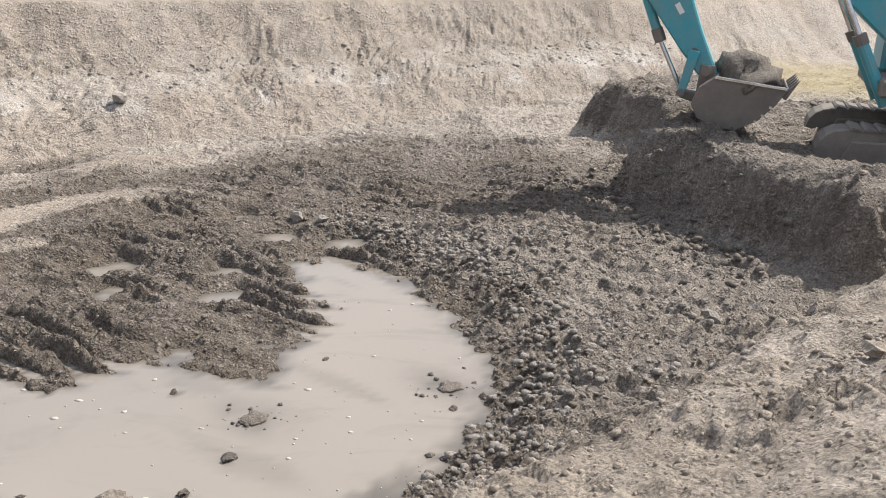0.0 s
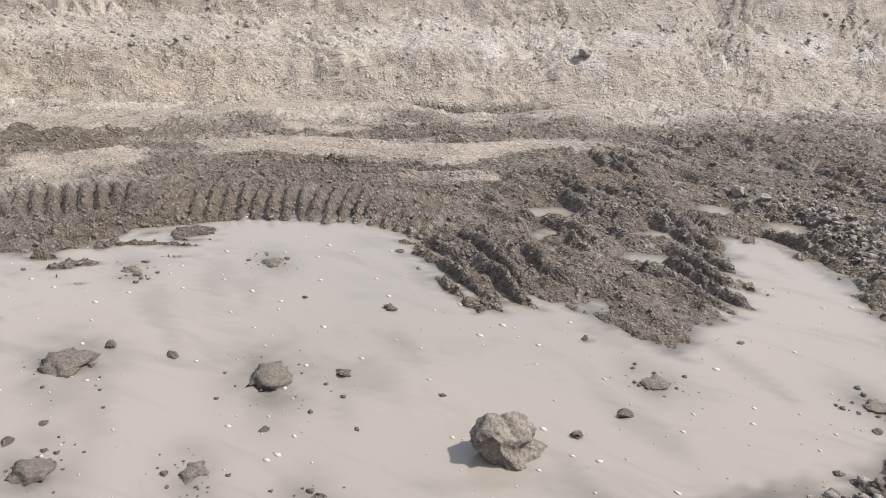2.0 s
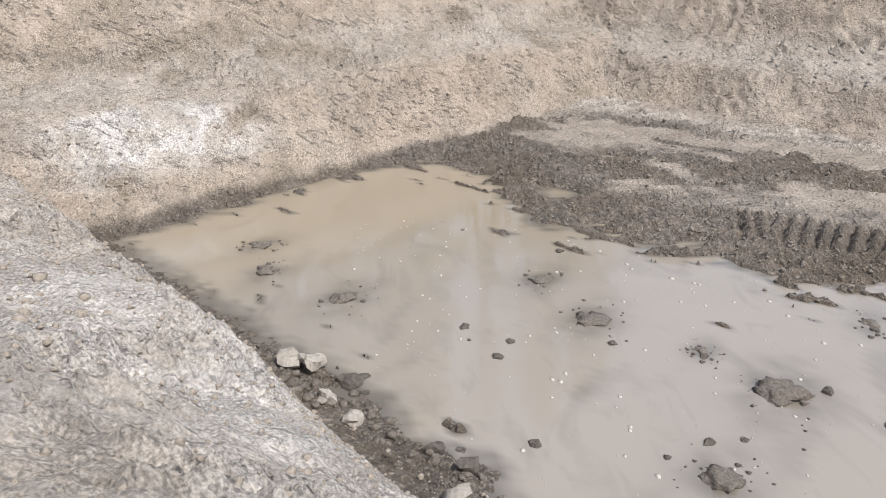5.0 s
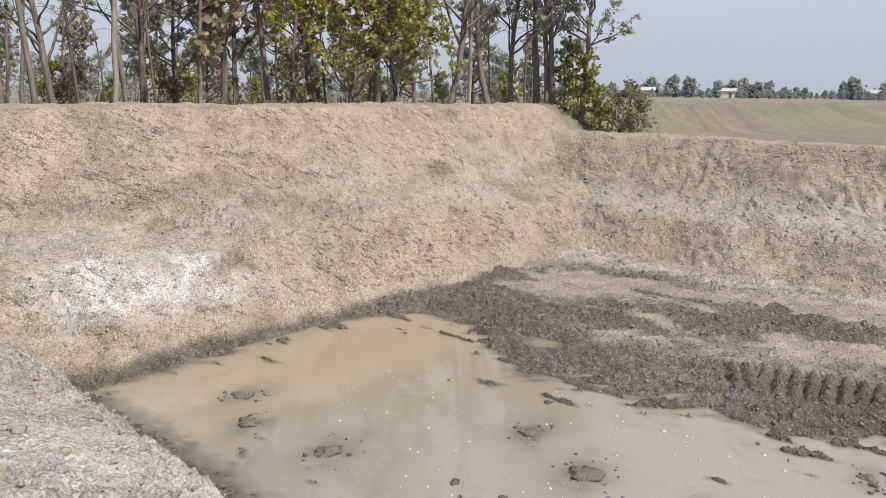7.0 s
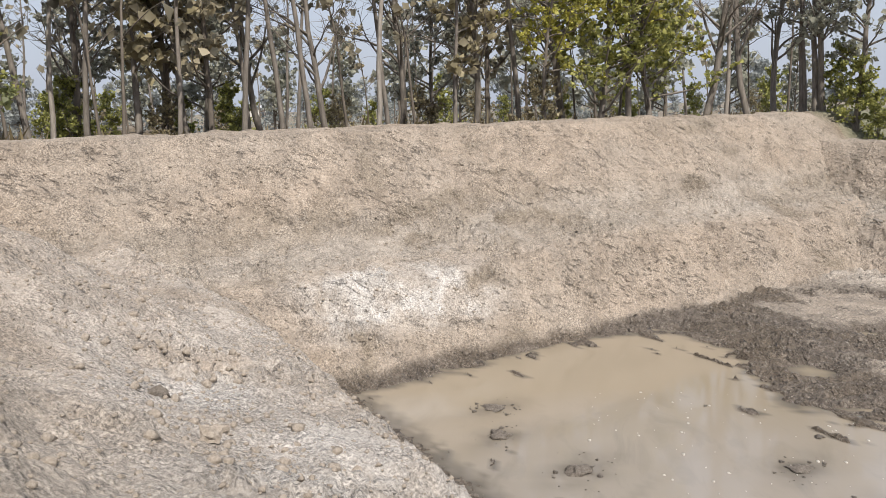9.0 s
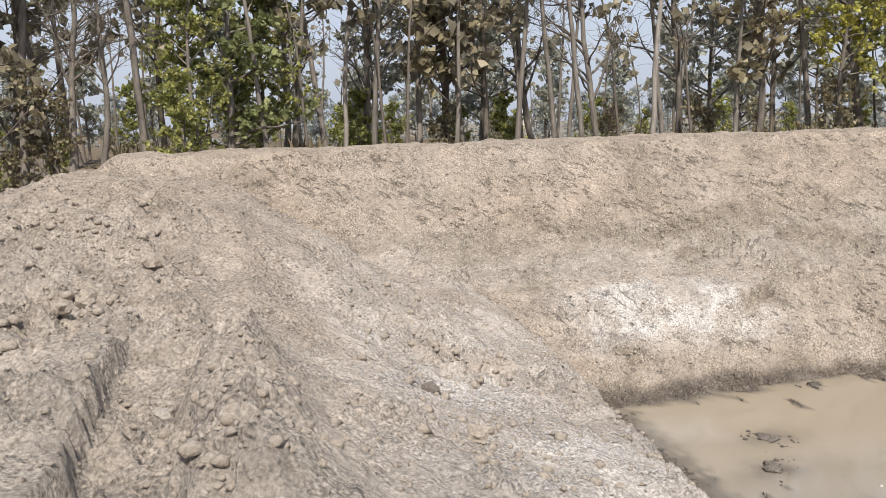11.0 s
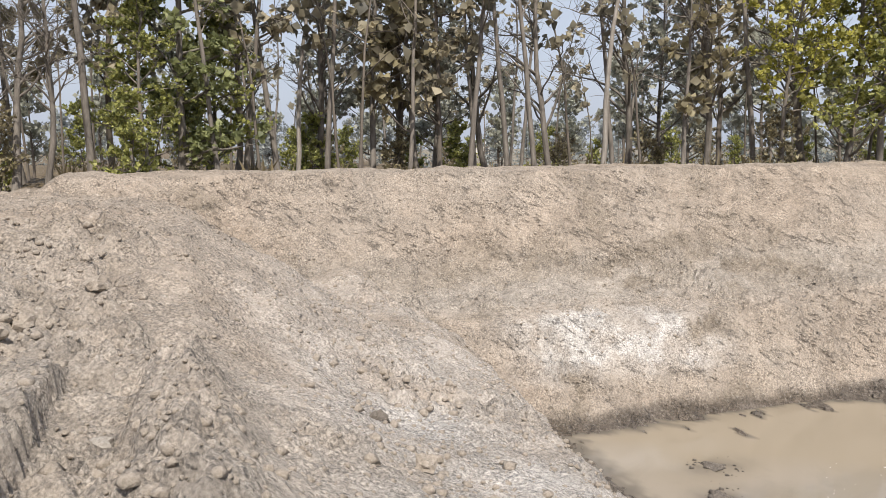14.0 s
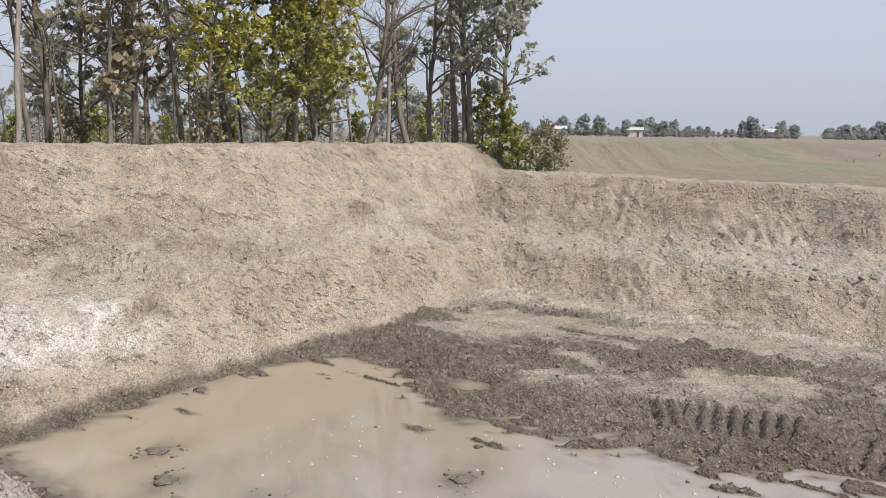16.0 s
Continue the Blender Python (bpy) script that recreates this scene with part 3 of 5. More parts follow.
def build_water():
    gx, gy = np.arange(-17, 3, 0.09), np.arange(-4.5, 17, 0.09)
    X, Y = np.meshgrid(gx, gy)
    x, y = X.ravel(), Y.ravel()
    z = ground_at(x, y)[0]
    shoal = smooth(-0.10, 0.01, z + 0.03 * fbm(x, y, 0.5, 3, 161))
    for px, py, pr in IN_WATER:
        ua, va = 0.8 * (x - px) - 0.6 * (y - py), 0.6 * (x - px) + 0.8 * (y - py)
        shoal = np.maximum(shoal, 0.95 * np.exp(-(ua / (2.6 * pr)) ** 2 - (va / (1.5 * pr)) ** 2) * (0.75 + 0.6 * fbm(x, y, 0.35, 3, 163)))
    haze_in = smooth(0.25, 0.75, fbm(0.35 * (0.8 * x - 0.6 * y), 1.3 * (0.6 * x + 0.8 * y), 0.7, 4, 165)) * smooth(-10.5, -8.5, x)
    shoal = np.clip(np.maximum(shoal, 0.3 * haze_in), 0, 1)
    nx, ny = len(gx), len(gy)
    i = (np.arange(ny - 1)[:, None] * nx + np.arange(nx - 1)[None, :]).ravel()
    me = bpy.data.meshes.new("water")
    me.vertices.add(nx * ny)
    me.vertices.foreach_set("co", np.stack([x, y, 0 * x], 1).ravel().astype(np.float32))
    me.loops.add(4 * len(i))
    me.loops.foreach_set("vertex_index", np.stack([i, i + 1, i + 1 + nx, i + nx], 1).ravel().astype(np.int32))
    me.polygons.add(len(i))
    me.polygons.foreach_set("loop_start", np.arange(0, 4 * len(i), 4, dtype=np.int32))
    me.update(calc_edges=True)
    me.attributes.new("shoal", "FLOAT", "POINT").data.foreach_set("value", shoal.astype(np.float32))
    me.materials.append(WATER)
    return tagged(new("water", me), "shallow grey-brown muddy pond water in the pit", "water", kind="structure")


build_water()

# ---- building helpers ----


def mesh_of(name, verts, faces, mat, smooth_shade=True):
    me = bpy.data.meshes.new(name)
    me.from_pydata([tuple(v) for v in verts], [], [tuple(f) for f in faces])
    me.materials.append(mat)
    if smooth_shade:
        me.polygons.foreach_set("use_smooth", [True] * len(me.polygons))
    return me


def part(name, bm, mat, parent, label=""):
    """Links a bmesh as one mesh object under a thing or a part."""
    me = bpy.data.meshes.new(name)
    bm.normal_update()
    bm.to_mesh(me)
    bm.free()
    me.materials.append(mat)
    ob = new(name, me)
    ob.parent = parent
    if label:
        ob["label"] = label
    return ob


def soup(pieces, mat, name):
    """One mesh out of (verts, faces) arrays with equal corner counts inside each piece."""
    vs, loops, starts, base, at = [], [], [], 0, 0
    for v, f in pieces:
        vs.append(v)
        loops.append((f + base).ravel())
        starts.append(at + np.arange(len(f)) * f.shape[1])
        at += f.size
        base += len(v)
    v, lp, st = np.concatenate(vs), np.concatenate(loops), np.concatenate(starts)
    me = bpy.data.meshes.new(name)
    me.vertices.add(len(v))
    me.vertices.foreach_set("co", v.astype(np.float32).ravel())
    me.loops.add(len(lp))
    me.loops.foreach_set("vertex_index", lp.astype(np.int32))
    me.polygons.add(len(st))
    me.polygons.foreach_set("loop_start", st.astype(np.int32))
    me.update(calc_edges=True)
    me.materials.append(mat)
    return me


rng = np.random.default_rng(7)


def ico(sub):
    bm = bmesh.new()
    bmesh.ops.create_icosphere(bm, subdivisions=sub, radius=1.0)
    v = np.array([tuple(p.co) for p in bm.verts])
    f = np.array([[p.index for p in q.verts] for q in bm.faces])
    bm.free()
    return v, f


ICO = {1: ico(1), 2: ico(2), 3: ico(3)}


def rock_shape(sub, seed, squash=0.7, lumps=0.42):
    """Verts and faces of an angular lump about 1 across its half."""
    r = np.random.default_rng(seed)
    v, f = ICO[sub]
    v = v.copy()
    for _ in range(11):
        n = r.normal(size=3)
        n /= np.linalg.norm(n)
        d = v @ n
        cut = 0.55 + 0.3 * r.random()
        v = v - np.where(d > cut, d - cut, 0)[:, None] * n
    q = v * 1.7 + r.random(3) * 40
    bump = np.array([noise.noise(Vector(p)) + (0.7 * noise.noise(Vector(p * 2.3)) + 0.6 * noise.noise(Vector(p * 5.1)) + (0.5 * noise.noise(Vector(p * 11.0)) if sub > 2 else 0) if sub > 1 else 0.8 * noise.noise(Vector(p * 3.0))) for p in q])
    v = v * (1 + lumps * bump)[:, None]
    v[:, 2] *= squash
    return v, f


# ---- clods and stones ----


def clod_material(name, lo, hi, rough=0.9):
    k = Mat(name, rough)
    f = k.noise(34.0, 7, 0.7)
    g = k.noise(6.0, 4, 0.6)
    col = k.mix(k.math("MULTIPLY", g, 0.6), k.ramp(f, (0.3, lo), (0.7, hi)), k.ramp(f, (0.3, tuple(c * 0.75 for c in lo)), (0.7, tuple(c * 0.8 for c in hi))))
    k.color(col)
    k.bump(f, 0.9, 0.03)
    return k.m


MUD_CLOD = clod_material("wet_mud_clod", (0.07, 0.057, 0.045), (0.25, 0.213, 0.177), 0.7)
DRY_CLOD = clod_material("dry_clay_clod", (0.25, 0.21, 0.165), (0.50, 0.43, 0.36))
PALE_STONE = clod_material("pale_clay_stone", (0.30, 0.265, 0.228), (0.50, 0.455, 0.40))
WET_CLOD = clod_material("soaked_mud_clod", (0.05, 0.041, 0.033), (0.16, 0.135, 0.11), 0.55)
DAMP_CLOD = clod_material("damp_clay_clod", (0.10, 0.083, 0.068), (0.37, 0.322, 0.275), 0.8)
GREY_CLOD = clod_material("grey_clay_clod", (0.19, 0.17, 0.15), (0.42, 0.385, 0.345))


def lump(name, label, category, x, y, r, mat, seed, squash=0.75, sink=0.35, sub=2, z=None, group="", lumps=0.42):
    v, f = rock_shape(sub, seed, squash, lumps)
    me = mesh_of(name, v * r, f, mat, sub > 2)
    ob = new(name, me)
    floor = max(height(x, y), -0.02) if z is None else z
    ob.matrix_world = pose(x, y, floor + r * squash * (1 - sink) * 0.75, 0, 0, seed * 47 % 360)
    return tagged(ob, label, category, group)




def cracked_clod():
    """The big clod in the pond: angular, split by a crack, with a crumbled foot."""
    v, f = ico(5)
    r = np.random.default_rng(12)
    for _ in range(13):
        n = r.normal(size=3)
        n /= np.linalg.norm(n)
        d = v @ n
        v = v - np.where(d > 0.62, d - 0.62 - 0.12 * r.random(), 0)[:, None] * n
    q = v * 1.5 + 7.0
    b = np.array([0.16 * noise.noise(Vector(p)) + 0.10 * noise.noise(Vector(p * 2.7)) + 0.075 * noise.noise(Vector(p * 6.3)) + 0.05 * noise.noise(Vector(p * 15.0)) for p in q])
    split = v @ np.array([0.75, 0.55, 0.35]) - 0.18 + 0.12 * np.sin(5 * v[:, 2]) + 0.5 * b
    v = v * (1 + b - 0.16 * np.exp(-(split / 0.045) ** 2) * (v[:, 2] > -0.2))[:, None]
    foot = smooth(0.05, -0.35, v[:, 2])
    v[:, 0] += 0.22 * foot
    v[:, :2] *= (1 + 0.22 * foot * (v[:, 0] > 0))[:, None]
    return v * (0.27, 0.24, 0.27), f


v, f = cracked_clod()
boulder = new("mud_clod", mesh_of("mud_clod", v, f, DAMP_CLOD, True))
boulder.matrix_world = pose(-2.9, 5.17, 0.09, 0, 0, 40)
tagged(boulder, "big cracked grey mud clod standing in the shallow pond", "mud clod")
# lumps that stick out of the pond: place, half width
for i, (x, y, r) in enumerate(IN_WATER):
    lump("mud_clod", "dark crumbly mud clod rising from the muddy pond", "mud clod", x, y, 0.95 * r, MUD_CLOD, 20 + i, 0.36, 0.45, 3, z=-0.03, group="clods in the pond", lumps=0.38)
SMALL_IN_WATER = [(-9.4, 2.7), (-8.5, 1.6), (-8.1, 2.0), (-8.2, 1.6), (-7.8, 1.8), (-7.5, 3.8), (-7.0, 4.2), (-6.7, 4.6), (-6.1, 3.2), (-6.1, 3.5), (-5.9, 3.9), (-6.1, 4.8), (-4.6, 4.4), (-4.0, 4.8), (-4.6, 5.4), (-3.5, 3.9), (-4.7, 2.7), (-5.5, 1.5), (-5.4, 1.8), (-6.3, 1.2), (-6.5, 0.7), (-6.3, 1.8), (-7.9, 3.0), (-11.5, 2.1), (-10.5, 3.2), (-7.8, 5.8), (-5.9, 6.4), (-5.0, 6.7), (-5.8, 8.0), (-9.3, 0.6), (-8.7, 2.7), (-7.6, 0.5), (-7.3, 0.5), (-4.9, 2.1), (-8.8, 6.3), (-0.7, 5.9), (-3.7, 5.6), (-2.3, 6.2), (-2.5, 5.7), (-1.8, 8.0), (-0.4, 7.9), (-0.2, 8.5), (-0.5, 7.1), (-0.3, 7.6), (-0.2, 9.2), (0.0, 8.9)]
for i, (x, y) in enumerate(SMALL_IN_WATER):
    r = 0.03 + 0.05 * ((i * 37) % 10) / 10
    lump("mud_clod", "small wet mud clod breaking the pond surface", "mud clod", x, y, r, WET_CLOD, 60 + i, 0.55, 0.3, 2, z=-0.012, group="clods in the pond")
for i, (x, y, r) in enumerate([(-7.77, 0.05, 0.14), (-4.82, 1.75, 0.15), (-7.95, -0.2, 0.17), (-6.7, 0.35, 0.13), (-5.6, 1.05, 0.12), (-5.1, 1.5, 0.10), (-4.95, 1.45, 0.08), (-7.1, 0.15, 0.11)]):
    lump("clay_stone", "pale dry clay stone lying at the pond's edge", "stone", x, y, r, PALE_STONE, 120 + i, 0.7, 0.4, 2, group="pale stones on the shore")
for i, (x, y, r) in enumerate([(-6.0, 1.2, 0.12), (-5.0, 2.15, 0.12), (-4.65, 2.3, 0.13), (-4.3, 2.25, 0.11), (-3.9, 2.75, 0.12), (-5.3, 1.75, 0.12), (-7.5, 0.35, 0.14), (-6.25, 0.95, 0.1)]):
    lump("mud_clod", "wet dark mud clod at the pond's edge", "mud clod", x, y, r, WET_CLOD, 140 + i, 0.7, 0.35, 2, group="clods on the shore")
for i, (x, y, r, m, lab) in enumerate([(-4.55, -3.75, 0.085, PALE_STONE, "round pale stone lying in a track rut"), (-6.9, -3.05, 0.10, MUD_CLOD, "dark broken clod on the dry clay bench"),
                                       (-6.1, -2.3, 0.11, DRY_CLOD, "pale dry clod on the clay bench"), (-5.9, -5.8, 0.11, DRY_CLOD, "dry clay clod on the bank top"),
                                       (-5.5, -5.6, 0.09, DRY_CLOD, "dry clay clod on the bank top"), (-6.6, -5.7, 0.12, DRY_CLOD, "dry clay clod on the bank top"),
                                       (2.2, 8.6, 0.13, GREY_CLOD, "grey clay clod on the churned mud"), (2.8, 8.9, 0.10, GREY_CLOD, "grey clay clod on the churned mud"),
                                       (-2.9, 12.25, 0.12, GREY_CLOD, "grey clay clod on the mud ridge"), (-2.5, 12.1, 0.1, GREY_CLOD, "grey clay clod on the mud ridge"),
                                       (3.0, 5.2, 0.13, DRY_CLOD, "dry clay clod on the bank's slope"), (2.4, 5.7, 0.09, DRY_CLOD, "dry clay clod on the bank's slope"),
                                       (-7.3, 17.0, 0.17, GREY_CLOD, "grey clay clod on the flat below the bank")]):
    lump("clod", lab, "clod", x, y, r, m, 170 + i, 0.75, 0.3, 2)


def scatter(name, label, pts, sizes, mat, sub=1, squash=0.7, only=""):
    """Many small lumps lying on the ground, as one mesh."""
    shapes = [rock_shape(sub, 300 + k, squash, 0.55) for k in range(7)]
    zs, surface = ground_at(*np.array(pts, dtype=float).T)
    keep = zs > -0.03
    if only:
        keep &= surface[only] > 0.45
    out = []
    for (x, y), s, z, ok in zip(pts, sizes, zs, keep):
        if not ok:
            continue
        v, f = shapes[int(rng.integers(7))]
        a = rng.random() * 6.283
        c, d = math.cos(a), math.sin(a)
        st = 0.8 + 0.5 * rng.random()
        w = np.stack([(v[:, 0] * c - v[:, 1] * d) * st, v[:, 0] * d + v[:, 1] * c, v[:, 2]], 1) * s
        out.append((w + (x, y, z + 0.12 * s), f))
    ob = new(name, soup(out, mat, name))
    return tagged(ob, label, "clods", kind="stuff")


def along(pts, count, spread, rnd):
    """Random places round a line."""
    p = np.array(pts, dtype=float)
    seg = np.hypot(*(p[1:] - p[:-1]).T)
    t = rnd.random(count) * seg.sum()
    i = np.searchsorted(np.cumsum(seg), t).clip(0, len(seg) - 1)
    f = (t - np.concatenate([[0], np.cumsum(seg)])[i]) / seg[i]
    return p[i] + (p[i + 1] - p[i]) * f[:, None] + rnd.normal(size=(count, 2)) * spread


def sizes_of(count, lo, hi, power=3.0):
    return lo + (hi - lo) * rng.random(count) ** power


EAST_SHORE = [(-1.0, 5.3), (-0.3, 6.4), (0.2, 7.5), (0.1, 8.9), (-0.6, 10.2), (-1.4, 11.1), (-2.7, 12.1)]
p = along(EAST_SHORE, 3000, 0.26, rng) + (0.15, 0.1)
q = p[: len(p) // 2] + (0.25, 0.1)
scatter("drying_clods", "grey drying clods above the pond's edge", q, sizes_of(len(q), 0.01, 0.06, 3), GREY_CLOD)
p = p[len(p) // 2:]
scatter("mud_clods", "dark wet mud clods along the pond's edge", p, sizes_of(len(p), 0.01, 0.055, 3), MUD_CLOD)
p = along([(0.9, 6.5), (1.2, 9.0), (0.3, 11.0), (-1.6, 12.6)], 1300, 0.6, rng)
scatter("grey_clods", "grey clay clods on the churned mud", p, sizes_of(len(p), 0.01, 0.06, 4), GREY_CLOD)
p = along([(1.2, 14.6), (1.9, 13.0), (2.6, 11.2), (3.2, 10.0)], 900, 0.35, rng)
scatter("fallen_clods", "grey clods fallen from the cut mound", p, sizes_of(len(p), 0.015, 0.085), MUD_CLOD)
p = along([(-11.0, -2.6), (-8.4, -0.8), (-6.4, 0.75), (-4.6, 2.1), (-2.8, 3.5)], 1500, 0.16, rng)
scatter("shore_clods", "wet clods and stones along the near shore", p, sizes_of(len(p), 0.01, 0.06), MUD_CLOD)
p = along([(-11.3, -3.6), (-8.3, -1.7), (-6.4, -0.2), (-4.7, 1.1), (-2.8, 2.5)], 1700, 0.25, rng)
scatter("pale_crumbs", "pale dry clay crumbs on the near slope", p, sizes_of(len(p), 0.006, 0.04, 5), DRY_CLOD)
p = np.stack([rng.uniform(-11.5, 4.5, 26000), rng.uniform(-9.5, 7.0, 26000)], 1)
s_at = 0.69 * p[:, 0] - 0.72 * p[:, 1] + 5.15
p = p[(s_at > 0.3) & (s_at < 7.3)]
scatter("bank_crumbs", "dry clay crumbs scattered on the south bank", p, sizes_of(len(p), 0.008, 0.035, 4), DRY_CLOD)
p = np.stack([rng.uniform(-23, 9, 16000), rng.uniform(7, 30, 16000)], 1)
n_at = -0.587 * p[:, 0] + 0.81 * p[:, 1] - 17.1
p = p[(n_at > 1.0) & (n_at < 2.6)][:6500]
scatter("bench_rubble", "grey clay rubble along the north bench", p, sizes_of(len(p), 0.015, 0.08, 4), GREY_CLOD)
p = np.stack([rng.uniform(-22, -9, 20000), rng.uniform(-11, 8, 20000)], 1)
w_at = -(0.78 * p[:, 0] + 0.62 * p[:, 1]) - 10.95
p = p[(w_at > 0.3) & (w_at < 4.4)][:7000]
scatter("west_crumbs", "dry clay crumbs on the west bank", p, sizes_of(len(p), 0.008, 0.04, 4), DRY_CLOD)
p = np.stack([rng.uniform(-18, 3.5, 26000), rng.uniform(5, 21, 26000)], 1)
p = p[(-0.587 * p[:, 0] + 0.81 * p[:, 1] < 17.2)]
scatter("mud_crumbs", "small mud clods over the pit floor", p, sizes_of(len(p), 0.01, 0.042, 3.5), DAMP_CLOD, only="mud")

# ---- foam flecks on the pond ----
FOAM = Mat("pale_foam", 0.8).color((0.43, 0.395, 0.35)).m
flecks = []
for i in range(800):
    x, y = rng.uniform(-12, 0, 1)[0], rng.uniform(0.5, 9.5, 1)[0]
    if inside_distance(np.array([x]), np.array([y]), SHORE)[0] > -0.25:
        continue
    k = 6
    r = 0.005 + 0.02 * rng.random() ** 3
    a = np.linspace(0, 2 * np.pi, k, endpoint=False)
    rr = r * (0.6 + 0.7 * rng.random(k))
    ring = np.stack([x + 1.5 * rr * np.cos(a), y + rr * np.sin(a), np.full(k, 0.005)], 1)
    v = np.concatenate([ring, ring * (1, 1, 0) + (0, 0, -0.004), [[x, y, 0.009]]])
    f = [(j, (j + 1) % k, 2 * k) for j in range(k)] + [(j + k, (j + 1) % k + k, (j + 1) % k) for j in range(k)] + [(j + k, (j + 1) % k, j) for j in range(k)]
    flecks.append((v, np.array(f)))
tagged(new("foam_flecks", soup(flecks, FOAM, "foam_flecks")), "pale foam flecks floating on the pond", "foam", kind="stuff")

# crumbs round the lumps in the shallows
ring = []
for x, y, r in IN_WATER:
    for _ in range(26):
        a, q = rng.random() * 6.283, r * (0.5 + 1.6 * rng.random())
        ring.append((x + 1.4 * q * math.cos(a), y + q * math.sin(a), 0.008 + 0.03 * rng.random() ** 3))
shapes = [rock_shape(1, 400 + k, 0.6, 0.5) for k in range(5)]
tagged(new("pond_crumbs", soup([(shapes[i % 5][0] * s_ + (x, y, 0.1 * s_), shapes[i % 5][1]) for i, (x, y, s_) in enumerate(ring)], WET_CLOD, "pond_crumbs")),
       "small wet mud crumbs poking out of the pond", "clods", kind="stuff")

p = np.concatenate([along([(-9.5, -4.6), (-7.2, -3.0), (-5.6, -1.6)], 260, 0.45, rng), along([(-7.6, -7.2), (-6.2, -5.9), (-5.0, -5.2)], 220, 0.4, rng),
                    along([(-4.9, -3.6), (-3.6, -2.4), (-2.6, -1.6)], 160, 0.3, rng), along([(0.8, 4.8), (2.6, 6.0), (4.2, 7.4)], 220, 0.5, rng)])
scatter("dry_clods", "dry clay clods lying on the south bank", p, sizes_of(len(p), 0.018, 0.07, 3), DRY_CLOD)

# ---- trees behind the pit ----


def leaf_material(name, dark, light, rough=0.55):
    k = Mat(name, rough)
    col = k.ramp(k.island, (0.0, dark), (0.6, tuple((a + b) / 2 for a, b in zip(dark, light))), (1.0, light))
    k.color(col)
    thin = k.n.new("ShaderNodeBsdfTranslucent")
    k.l.new(col, thin.inputs[0])
    both = k.n.new("ShaderNodeMixShader")
    both.inputs[0].default_value = 0.48
    k.l.new(k.b.outputs[0], both.inputs[1])
    k.l.new(thin.outputs[0], both.inputs[2])
    k.l.new(both.outputs[0], k.n["Material Output"].inputs[0])
    return k.m


def bark_material(name, lo, hi):
    k = Mat(name, 0.9)
    v = k.stretch(1, 1, 0.2)
    k.color(k.ramp(k.noise(14.0, 6, 0.65, v), (0.3, lo), (0.7, hi)))
    k.bump(k.noise(30.0, 5, 0.6, v), 0.5, 0.02)
    return k.m


TEAK_LEAF = leaf_material("teak_leaf", (0.144, 0.138, 0.110), (0.525, 0.456, 0.312))
BROWN_LEAF = leaf_material("browning_leaf", (0.16, 0.135, 0.085), (0.46, 0.40, 0.24))
GREEN_LEAF = leaf_material("green_leaf", (0.156, 0.175, 0.062), (0.550, 0.537, 0.175))
YELLOW_LEAF = leaf_material("yellow_green_leaf", (0.200, 0.200, 0.050), (0.625, 0.575, 0.125))
DARK_LEAF = leaf_material("dark_green_leaf", (0.138, 0.156, 0.073), (0.425, 0.450, 0.200))
DUST_LEAF = leaf_material("dusty_leaf", (0.250, 0.256, 0.213), (0.475, 0.475, 0.388))
# leaf colour bleached grey-blue: distance haze put into the base colour
FAR_LEAF = leaf_material("haze_tinted_leaf", (0.33, 0.355, 0.35), (0.48, 0.50, 0.48))
BARK = bark_material("grey_bark", (0.10, 0.087, 0.073), (0.25, 0.22, 0.19))
PALE_BARK = bark_material("pale_bark", (0.18, 0.16, 0.137), (0.36, 0.325, 0.285))
DARK_BARK = bark_material("dark_bark", (0.075, 0.064, 0.053), (0.19, 0.16, 0.13))


def tube(path, radii, sides):
    """Verts and quads of a tapered tube along a path."""
    p = np.array(path, dtype=float)
    t = np.gradient(p, axis=0)
    t /= np.linalg.norm(t, axis=1)[:, None] + 1e-9
    ref = np.where(np.abs(t[:, 2:3]) > 0.9, [[1.0, 0, 0]], [[0, 0, 1.0]])
    u = np.cross(t, ref)
    u /= np.linalg.norm(u, axis=1)[:, None] + 1e-9
    w = np.cross(t, u)
    a = np.linspace(0, 2 * np.pi, sides, endpoint=False)
    r = np.array(radii)[:, None, None]
    v = p[:, None, :] + r * (u[:, None, :] * np.cos(a)[None, :, None] + w[:, None, :] * np.sin(a)[None, :, None])
    m = len(p)
    i = np.arange((m - 1) * sides)
    ring, k = i // sides, i % sides
    f = np.stack([ring * sides + k, ring * sides + (k + 1) % sides, (ring + 1) * sides + (k + 1) % sides, (ring + 1) * sides + k], 1)
    return v.reshape(-1, 3), f


def wander(start, way, length, n, r, bend, lift=0.0):
    """A crooked path from start."""
    p, d = [np.array(start, float)], np.array(way, float)
    d /= np.linalg.norm(d)
    for _ in range(n):
        d = d + r.normal(size=3) * bend + (0, 0, lift)
        d /= np.linalg.norm(d)
        p.append(p[-1] + d * length / n)
    return np.array(p)


